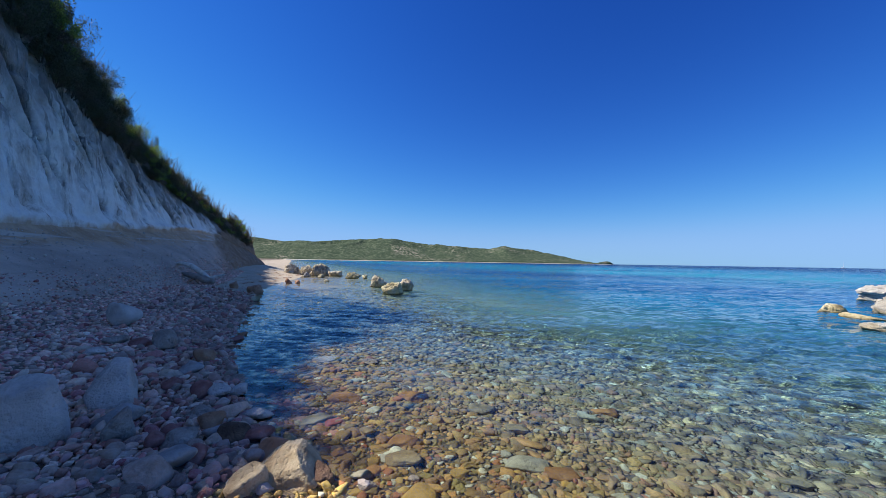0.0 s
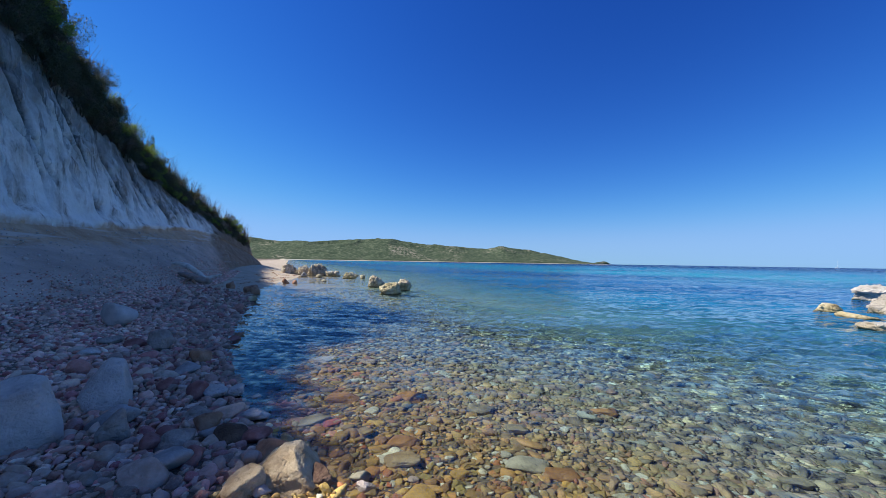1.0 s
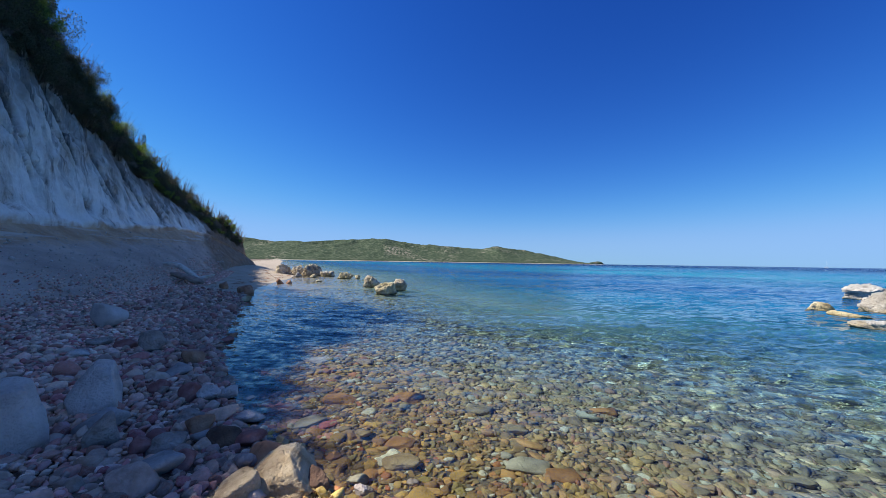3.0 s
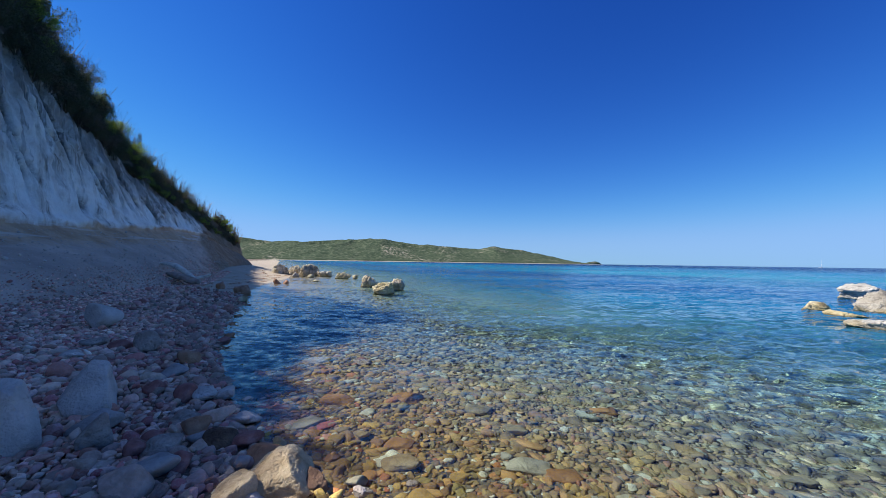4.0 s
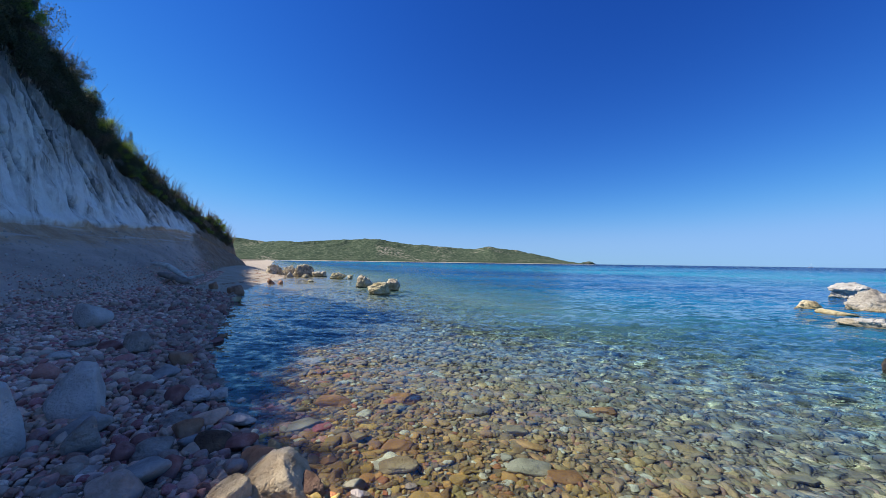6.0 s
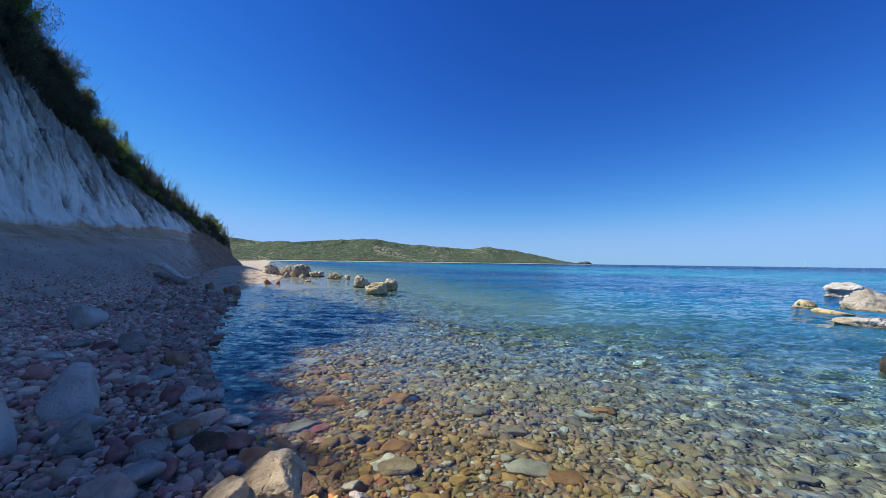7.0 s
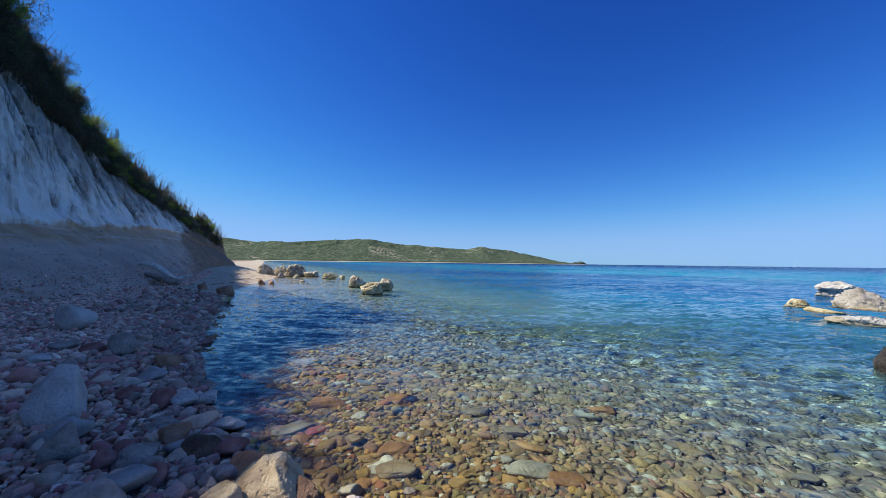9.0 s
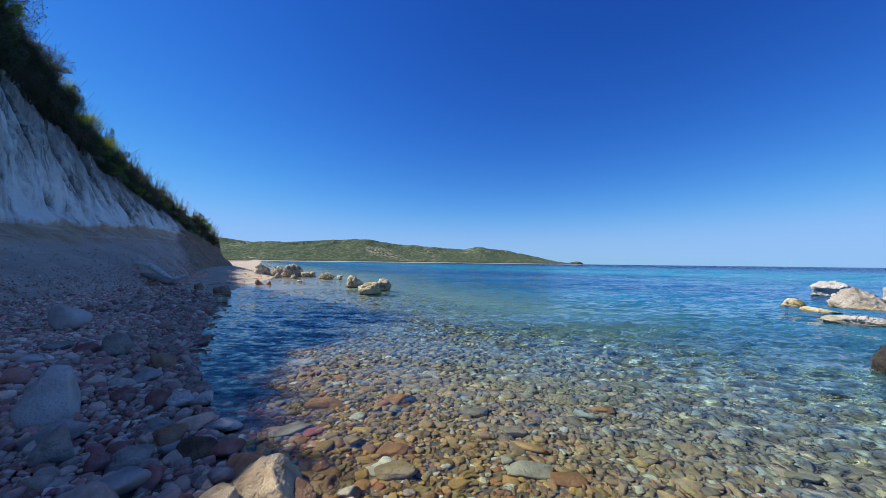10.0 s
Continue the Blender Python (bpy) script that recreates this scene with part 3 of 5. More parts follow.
# ---- the cliff ----
CLIFF_A = np.array([-16.4, 13.0])
CLIFF_D = np.array([-0.299, 0.954])
CLIFF_N = np.array([-0.954, -0.299])
KS = [-40, -5.5, 1.9, 7.8, 13.7, 19.6, 25.5, 31.4, 34.8, 36.0]
PROFILE = [  # setback and height at each station, from the foot to the ground behind the crest
    ([-6.5, -6.0, -5.5, -4.8, -3.8, -3.0, -2.8, -2.7, -2.2, -1.8], [-0.3] * 10),
    ([-3.6, -3.6, -3.4, -3.0, -2.4, -1.9, -1.6, -1.3, -0.8, -0.6], [1.0, 1.0, 1.1, 1.4, 1.5, 1.5, 1.5, 1.5, 1.3, 0.6]),
    ([0.0] * 10, [2.5, 2.6, 2.9, 3.3, 3.8, 3.8, 3.1, 2.5, 2.0, 0.9]),
    ([1.8, 1.8, 1.8, 1.8, 1.7, 1.6, 1.2, 0.5, 0.2, 0.2], [10, 11, 11.2, 8.6, 6.8, 6.0, 4.7, 3.6, 2.9, 1.0]),
    ([3.5, 3.5, 3.5, 3.5, 3.5, 3.3, 2.5, 0.9, 0.5, 0.5], [15.5, 15.25, 15.15, 12.8, 9.8, 8.6, 6.9, 5.2, 4.0, 1.3]),
    ([18] * 7 + [14, 10, 8], [16.5, 16.5, 18, 14.6, 11, 9.6, 7.5, 5.2, 3.8, 1.2]),
]


def cliff_point(s, v):
    """The plain cliff at s metres along it and level v: 1 foot, 2 pale rock's base, 3 its top, 4 crest."""
    s, v = np.asarray(s, float), np.asarray(v, float)
    offs = np.stack([np.interp(s, KS, o) for o, _ in PROFILE])
    hts = np.stack([np.interp(s, KS, h) for _, h in PROFILE])
    i = np.clip(np.floor(v).astype(int), 0, 4)
    f = v - i
    idx = np.arange(s.size)
    o = offs[i, idx] * (1 - f) + offs[i + 1, idx] * f
    h = hts[i, idx] * (1 - f) + hts[i + 1, idx] * f
    xy = CLIFF_A + s[:, None] * CLIFF_D + o[:, None] * CLIFF_N
    return np.concatenate([xy, h[:, None]], 1)


def build_cliff():
    ss = np.concatenate([np.linspace(-40, -5, 30)[:-1], np.linspace(-5, 36.0, 560)])
    vv = np.concatenate([np.linspace(0, 2, 36)[:-1], np.linspace(2, 3, 90)[:-1], np.linspace(3, 4, 26)[:-1], np.linspace(4, 5, 8)])
    S, V = np.meshgrid(ss, vv, indexing="ij")
    p = cliff_point(S.ravel(), V.ravel())
    s, v = S.ravel(), V.ravel()
    out = np.array([-CLIFF_N[0], -CLIFF_N[1], 0.25])
    rib = np.array([noise.fractal(Vector((a * 0.55, b * 0.10, 3.0)), 1.0, 2.0, 5) for a, b in zip(s, p[:, 2])])
    lump = fbm(p, 0.9, 4, 7.0)
    crease = np.array([abs(noise.fractal(Vector((a * 0.42 + b * 0.12 + 0.3 * math.sin(b * 0.9), b * 0.06, 9.0)), 1.0, 2.0, 3)) for a, b in zip(s, p[:, 2])])
    small = np.array([abs(noise.fractal(Vector((a * 1.3 + b * 0.25, b * 0.22, 19.0)), 1.0, 2.0, 3)) for a, b in zip(s, p[:, 2])])
    cut = np.clip(1 - crease / 0.08, 0, 1) * 0.3 + np.clip(1 - small / 0.12, 0, 1) * 0.1
    face = np.interp(v, [0, 1.0, 1.9, 2.1, 2.8, 4, 5], [0.0, 0.06, 0.08, 0.1, 0.2, 0.4, 0.3])
    edge = np.exp(-((v - 2.03) / 0.04) ** 2) * 0.18
    grit = fbm(p * (1, 1, 0.5), 3.2, 3, 44.0)
    amount = 0.05 * grit * np.interp(v, [0, 1.9, 2.1, 5], [0.3, 0.4, 1, 1]) + face * rib + 0.13 * lump * np.interp(v, [0, 1, 2, 5], [0.5, 0.8, 1, 1]) + edge - cut * np.interp(v, [1.9, 2.2, 2.6, 3.2, 4], [0, 0.35, 1, 1, 0.2])
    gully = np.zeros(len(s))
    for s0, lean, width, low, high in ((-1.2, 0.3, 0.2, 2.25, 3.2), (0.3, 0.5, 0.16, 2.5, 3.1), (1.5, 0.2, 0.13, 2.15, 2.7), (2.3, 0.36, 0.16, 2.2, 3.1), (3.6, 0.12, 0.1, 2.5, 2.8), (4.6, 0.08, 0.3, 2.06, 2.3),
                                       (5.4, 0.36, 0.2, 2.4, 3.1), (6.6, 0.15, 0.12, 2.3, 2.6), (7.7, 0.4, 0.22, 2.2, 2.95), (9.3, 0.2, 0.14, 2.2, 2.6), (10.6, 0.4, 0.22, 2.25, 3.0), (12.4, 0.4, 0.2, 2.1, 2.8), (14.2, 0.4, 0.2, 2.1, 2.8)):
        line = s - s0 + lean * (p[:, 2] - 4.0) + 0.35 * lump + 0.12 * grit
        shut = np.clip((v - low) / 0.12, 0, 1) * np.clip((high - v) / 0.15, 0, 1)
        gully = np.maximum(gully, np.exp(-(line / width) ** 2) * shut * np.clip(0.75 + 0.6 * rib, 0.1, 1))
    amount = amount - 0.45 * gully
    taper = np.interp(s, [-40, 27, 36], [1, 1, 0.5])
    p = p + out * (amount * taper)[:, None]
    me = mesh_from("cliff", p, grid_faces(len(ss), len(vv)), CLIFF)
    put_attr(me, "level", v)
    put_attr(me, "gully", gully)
    put_attr(me, "soil", np.clip((s - 17 - 5 * (v - 2)) / 5, 0, 1))
    return tagged(new("cliff", me), "shaded pale marl cliff with gullies above a grey scree", "cliff", kind="structure")


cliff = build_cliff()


# ---- far shore ----
RIDGE_X = [-2400, -1302, -1096, -965, -859, -704, -515, -329, -245, -144, 18, 181, 266, 431, 569, 710, 769, 830]
RIDGE_Z = [80, 90, 113, 107, 92, 93, 109, 117, 105, 92, 84, 76, 88, 76, 47, 23, 11, 0]


def build_hills():
    xs = np.linspace(-2400, 835, 380)
    ts = np.linspace(0, 1, 50)
    X, T = np.meshgrid(xs, ts, indexing="ij")
    front = np.interp(X, [-2400, -800, 0, 700], [1250, 1350, 1500, 1690])
    Y = front + T * 560
    top = np.interp(X, RIDGE_X, RIDGE_Z)
    shape = np.interp(T, [0, 0.04, 0.15, 0.62, 0.8, 1.0], [-0.02, 0.03, 0.14, 1.0, 0.9, 0.3])
    p = np.stack([X, Y, np.zeros_like(X)], -1).reshape(-1, 3)
    n = fbm(p, 0.006, 5, 11.0).reshape(X.shape)
    m = fbm(p, 0.03, 4, 31.0).reshape(X.shape)
    Z = top * shape * (1 + 0.20 * n * (T < 0.6)) + m * 3.0 * np.clip(T * 6, 0, 1) * (top > 8) - 1.5
    p[:, 2] = Z.ravel()
    me = mesh_from("backdrop_hills", p, grid_faces(380, 50), HILL)
    return tagged(new("backdrop_hills", me), "low green scrub hills across the bay", "hill", kind="structure")


build_hills()
isle = rock_mesh("backdrop_islet", (120, 60, 42), 12, HILL, 4, 7, 10.0, 0.12)
islet = tagged(new("backdrop_islet", isle), "small dark islet off the point", "islet", kind="structure")
islet.location = (1064, 2500, 0)


# ---- boat on the horizon ----
def build_boat():
    boat = tagged(new("sailing_boat"), "distant white sailing boat with bare mast", "boat")
    boat.location = (1064, 1000, 0)
    n = 24
    a = np.linspace(0, 1, n)
    half = 1.7 * np.sin(np.pi * np.clip(a * 0.85 + 0.15, 0, 1)) ** 0.7
    rim = np.stack([a * 15 - 7.5, half, np.full(n, 1.3)], 1)
    keel = np.stack([a * 13 - 6.5, half * 0.35, np.full(n, -0.6)], 1)
    v = np.concatenate([rim, keel, keel * (1, -1, 1), rim * (1, -1, 1)])
    f = [(r * n + i, r * n + i + 1, (r + 1) * n + i + 1, (r + 1) * n + i) for r in range(3) for i in range(n - 1)]
    f += [(i, 3 * n + i, 3 * n + i + 1, i + 1) for i in range(n - 1)]
    part("hull", mesh_from("hull", v, f, PAINT), boat)
    bm = bmesh.new()
    bmesh.ops.create_cone(bm, cap_ends=True, segments=10, radius1=0.22, radius2=0.1, depth=19, matrix=Matrix.Translation((0.8, 0, 10.7)))
    me = bpy.data.meshes.new("mast")
    bm.to_mesh(me)
    bm.free()
    me.materials.append(PAINT)
    part("mast", me, boat)
    bm = bmesh.new()
    bmesh.ops.create_cone(bm, cap_ends=True, segments=10, radius1=0.28, radius2=0.2, depth=6, matrix=Matrix.Translation((-2.4, 0, 2.6)) @ Matrix.Rotation(radians(90), 4, "Y"))
    me = bpy.data.meshes.new("boom")
    bm.to_mesh(me)
    bm.free()
    me.materials.append(PAINT)
    part("boom", me, boat)
    bm = bmesh.new()
    bmesh.ops.create_cube(bm, size=1.0, matrix=Matrix.Translation((-0.5, 0, 1.6)) @ Matrix.Diagonal((5.5, 1.8, 0.9, 1)))
    bmesh.ops.bevel(bm, geom=bm.edges[:], offset=0.25, segments=2, affect="EDGES")
    me = bpy.data.meshes.new("cabin")
    bm.to_mesh(me)
    bm.free()
    me.materials.append(PAINT)
    part("cabin", me, boat)


build_boat()

# ---- stones ----
TAKEN = []


def stone(name, label, mat, x, y, length, width, height, seed, lift=0.35, turn=0.0, group="", level=None, **shape):
    """A stone bedded in the ground at x, y; lift is how much of its half height stands over the ground's level."""
    me = rock_mesh(name, (length, width, height), seed, mat, **shape)
    ob = tagged(new(name, me), label, "boulder" if length > 0.5 else "stone", group)
    z = float(ground_z(np.array([x]), np.array([y]))[0])
    ob.matrix_world = pose(x, y, z + height * lift if level is None else level, 0, 0, math.degrees(math.atan2(-x, y)) + turn)
    TAKEN.append((x, y, 0.40 * min(length, width * 1.2)))
    return ob


def boulders_at_water():
    stone("boulder", "angular sunlit beige boulder at the water's edge", ROCK_BEIGE, -1.15, 2.52, 0.53, 0.58, 0.28, 101, 0.18, 0, sub=5, planes=3, soft=34, rough=0.07, freq=2.4, ridge=0.1,
          cuts=[(-0.5, -0.5, 0.7, 0.5), (0.8, -0.08, 0.42, 0.4), (0.1, 0.35, 0.93, 0.66), (-0.75, 0.3, 0.5, 0.62), (0.1, 0.95, 0.2, 0.75), (0.05, -0.97, 0.15, 0.85)])
    stone("boulder", "low reddish-brown rock ledge under the beige boulder", ROCK_BROWN, -1.40, 2.80, 0.36, 0.36, 0.2, 102, 0.12, -20, sub=4, planes=12, soft=16, rough=0.1)
    stone("boulder", "rounded pale yellow boulder at the water's edge", ROCK_BEIGE, -1.36, 2.3, 0.28, 0.24, 0.17, 103, 0.25, 25, sub=5, planes=12, soft=11, rough=0.05)
    # added dark rock: plays the shaded right face of the beige boulder
    stone("boulder", "dark brown ridged rock standing in for the beige boulder's shaded side", ROCK_UMBER, -0.94, 2.5, 0.22, 0.36, 0.12, 104, 0.1, 30, sub=5, planes=6, soft=30, rough=0.14, ridge=0.15)
    stone("stone", "small dark olive stone beside a boulder", ROCK_SLATE, -1.47, 2.62, 0.12, 0.1, 0.12, 105, 0.5)
    stone("stone", "golden wet stone at the water's edge", ROCK_OCHRE, -1.41, 3.10, 0.12, 0.11, 0.11, 106, 0.45)
    stone("stone", "olive stone leaning on the beige boulder", ROCK_OCHRE, -1.2, 2.93, 0.12, 0.1, 0.13, 107, 0.5)
    stone("stone", "pale broken stone beside the boulders", ROCK_PALE, -1.2, 2.28, 0.13, 0.1, 0.08, 108, 0.3, planes=7, soft=26)


def boulders_on_beach():
    stone("boulder", "large pale blue-grey block in the cliff's shade", ROCK_PALE, -3.27, 2.54, 0.46, 0.56, 0.58, 111, 0.36, 18, sub=5, planes=4, soft=17, rough=0.11, freq=1.5,
          cuts=[(-0.1, -0.15, 0.98, 0.62), (0.72, -0.55, 0.25, 0.5), (-0.35, -0.9, 0.2, 0.6), (0.8, 0.5, 0.1, 0.6), (-0.9, 0.2, 0.1, 0.7)])
    stone("boulder", "pale tilted slab-like boulder on the pebbles", ROCK_PALE, -3.38, 3.36, 0.42, 0.5, 0.58, 112, 0.3, 0, sub=5, planes=3, soft=26, rough=0.07, freq=1.6,
          cuts=[(-0.25, -0.78, 0.55, 0.42), (0.9, -0.15, 0.2, 0.5), (-0.72, 0.0, 0.62, 0.5), (0.35, 0.2, 0.9, 0.8), (0.0, 0.9, 0.3, 0.6)])
    stone("boulder", "low grey stone leaning against the pale boulder", ROCK_SLATE, -2.96, 3.0, 0.38, 0.3, 0.24, 113, 0.3)
    stone("boulder", "rounded blue-grey boulder half up the beach", ROCK_PALE, -6.75, 6.95, 0.58, 0.55, 0.54, 114, 0.42, 10, sub=5, planes=14, soft=9, rough=0.04)
    stone("stone", "pyramid-shaped grey stone among pebbles", ROCK_GREY, -4.74, 5.62, 0.36, 0.3, 0.42, 115, 0.35, planes=6, soft=24)
    stone("boulder", "long flat slate-grey stone on the pebbles", ROCK_SLATE, -2.02, 2.40, 0.42, 0.24, 0.16, 116, 0.4, -8, soft=10)
    stone("stone", "flat grey stone with a worn edge", ROCK_GREY, -2.18, 2.74, 0.30, 0.24, 0.17, 117, 0.4)
    stone("stone", "tall egg-shaped grey stone standing on pebbles", ROCK_GREY, -2.68, 2.72, 0.22, 0.2, 0.3, 118, 0.4, soft=9)
    stone("stone", "dark red rounded stone on the pebbles", ROCK_RED, -1.88, 2.54, 0.16, 0.15, 0.16, 119, 0.45, soft=10)
    stone("stone", "brick-red wedge-shaped stone on pebbles", ROCK_RED, -2.30, 2.66, 0.16, 0.14, 0.16, 120, 0.45, planes=7)
    stone("stone", "pinkish egg-shaped stone on grey pebbles", ROCK_RED, -2.35, 2.86, 0.16, 0.13, 0.12, 121, 0.5, soft=8, rough=0.03)
    stone("stone", "dark brown rounded stone near the waterline", ROCK_BROWN, -2.19, 3.14, 0.24, 0.19, 0.17, 122, 0.45, soft=10)
    stone("stone", "dark brown wet stone at the waterline", ROCK_UMBER, -1.84, 2.98, 0.3, 0.2, 0.16, 123, 0.4)
    stone("stone", "mottled stone with lichen spots", ROCK_GREY, -2.40, 3.30, 0.28, 0.22, 0.15, 124, 0.4)
    stone("stone", "dark red low rock at the waterline", ROCK_RED, -1.66, 3.02, 0.28, 0.2, 0.12, 125, 0.4)
    stone("stone", "smooth grey oval stone on pebbles", ROCK_SLATE, -2.05, 2.97, 0.17, 0.12, 0.1, 126, 0.5, soft=8, rough=0.03)
    stone("stone", "reddish triangular stone on the pebbles", ROCK_RED, -2.80, 3.84, 0.22, 0.18, 0.22, 127, 0.4, planes=6)
    stone("stone", "pale grey flat stone near the water", ROCK_PALE, -2.66, 3.94, 0.26, 0.2, 0.17, 128, 0.4)
    stone("stone", "pale round stone near the water", ROCK_PALE, -2.5, 4.04, 0.21, 0.18, 0.15, 129, 0.4, soft=10)
    stone("stone", "brown angular stone near the water", ROCK_BROWN, -3.76, 5.2, 0.3, 0.24, 0.25, 130, 0.4, planes=8)
    stone("stone", "dull red stone among grey pebbles", ROCK_RED, -3.26, 3.98, 0.22, 0.17, 0.16, 131, 0.4)
    stone("stone", "slate-grey rounded stone on the pebbles", ROCK_SLATE, -3.52, 4.6, 0.32, 0.24, 0.18, 132, 0.4, soft=10)
    stone("stone", "red flat stone up the beach", ROCK_RED, -5.16, 5.62, 0.34, 0.26, 0.18, 133, 0.4)
    stone("stone", "pale flat stone up the beach", ROCK_PALE, -5.2, 4.9, 0.3, 0.24, 0.13, 134, 0.4)
    stone("stone", "grey flat stone up the beach", ROCK_GREY, -5.6, 5.6, 0.34, 0.26, 0.15, 135, 0.4)
    stone("stone", "pinkish stone at the waterline", ROCK_RED, -4.35, 6.9, 0.3, 0.22, 0.16, 136, 0.35)
    stone("stone", "dark brown wet stone in the shallows", ROCK_BROWN, -4.45, 7.3, 0.2, 0.14, 0.16, 137, 0.4)
    stone("stone", "dark brown wet stone in the shallows", ROCK_BROWN, -5.2, 8.6, 0.16, 0.14, 0.14, 138, 0.4)
    stone("stone", "dark brown wet stone in the shallows", ROCK_BROWN, -5.8, 9.9, 0.26, 0.16, 0.14, 139, 0.4)
    stone("stone", "white-green mossy stone under the shallow water", ROCK_PALE, -1.95, 3.52, 0.3, 0.28, 0.16, 140, 0.3)


def stones_under_water():
    g = "large stones under the clear water"
    stone("stone", "orange-brown flat stone under the water", ROCK_RUST, -0.42, 4.36, 0.4, 0.36, 0.26, 151, 0.12, group=g, planes=9, soft=16)
    stone("stone", "dark brown rounded stone under the water", ROCK_RUST, -1.24, 4.22, 0.42, 0.36, 0.22, 152, 0.1, group=g, soft=9)
    stone("stone", "grey-green flat stone under the water", ROCK_OLIVE, -1.38, 3.56, 0.4, 0.24, 0.1, 153, 0.4, group=g)
    stone("stone", "olive flat stone under the water", ROCK_OCHRE, -0.33, 2.92, 0.33, 0.24, 0.13, 154, 0.4, group=g)
    stone("stone", "yellowish blocky stone under the water", ROCK_OCHRE, -0.75, 3.36, 0.17, 0.15, 0.13, 155, 0.4, group=g)
    stone("stone", "long orange stone under the water", ROCK_RUST, 1.0, 2.86, 0.3, 0.2, 0.12, 156, 0.4, group=g)
    stone("stone", "grey-brown stone under the water", ROCK_OLIVE, 0.42, 4.05, 0.34, 0.24, 0.14, 157, 0.4, group=g)
    stone("stone", "brown flat stone under the water", ROCK_RUST, -0.38, 3.24, 0.3, 0.2, 0.1, 158, 0.4, group=g)
    stone("stone", "pale flat stone under the water", ROCK_PALE, -2.08, 5.8, 0.46, 0.3, 0.14, 159, 0.4, group=g)
    stone("stone", "pale flat stone under the water", ROCK_PALE, -1.34, 5.84, 0.3, 0.24, 0.12, 160, 0.4, group=g)
    stone("stone", "white broken stone under the water", ROCK_PALE, -0.2, 2.66, 0.1, 0.09, 0.08, 161, 0.25, group=g, planes=6, soft=30)
    stone("stone", "pale grey stone in the shallows", ROCK_PALE, -0.54, 2.5, 0.14, 0.12, 0.1, 162, 0.5, group=g)
    stone("stone", "rusty red stone in the shallows", ROCK_RUST, -0.9, 2.94, 0.14, 0.12, 0.11, 163, 0.5, group=g)
    stone("stone", "slate-grey flat stone in the shallows", ROCK_OLIVE, -0.62, 2.62, 0.17, 0.14, 0.1, 164, 0.5, group=g)
    stone("stone", "grey flat stone under the water", ROCK_OLIVE, 0.75, 3.6, 0.27, 0.2, 0.12, 165, 0.4, group=g)
    stone("stone", "olive flat stone under the water", ROCK_OCHRE, 2.3, 3.3, 0.26, 0.2, 0.12, 166, 0.4, group=g)
    stone("stone", "brown flat stone under the water", ROCK_RUST, 1.9, 4.2, 0.3, 0.22, 0.12, 167, 0.4, group=g)
    stone("stone", "grey flat stone under the water", ROCK_OLIVE, 2.9, 2.9, 0.25, 0.2, 0.11, 168, 0.4, group=g)


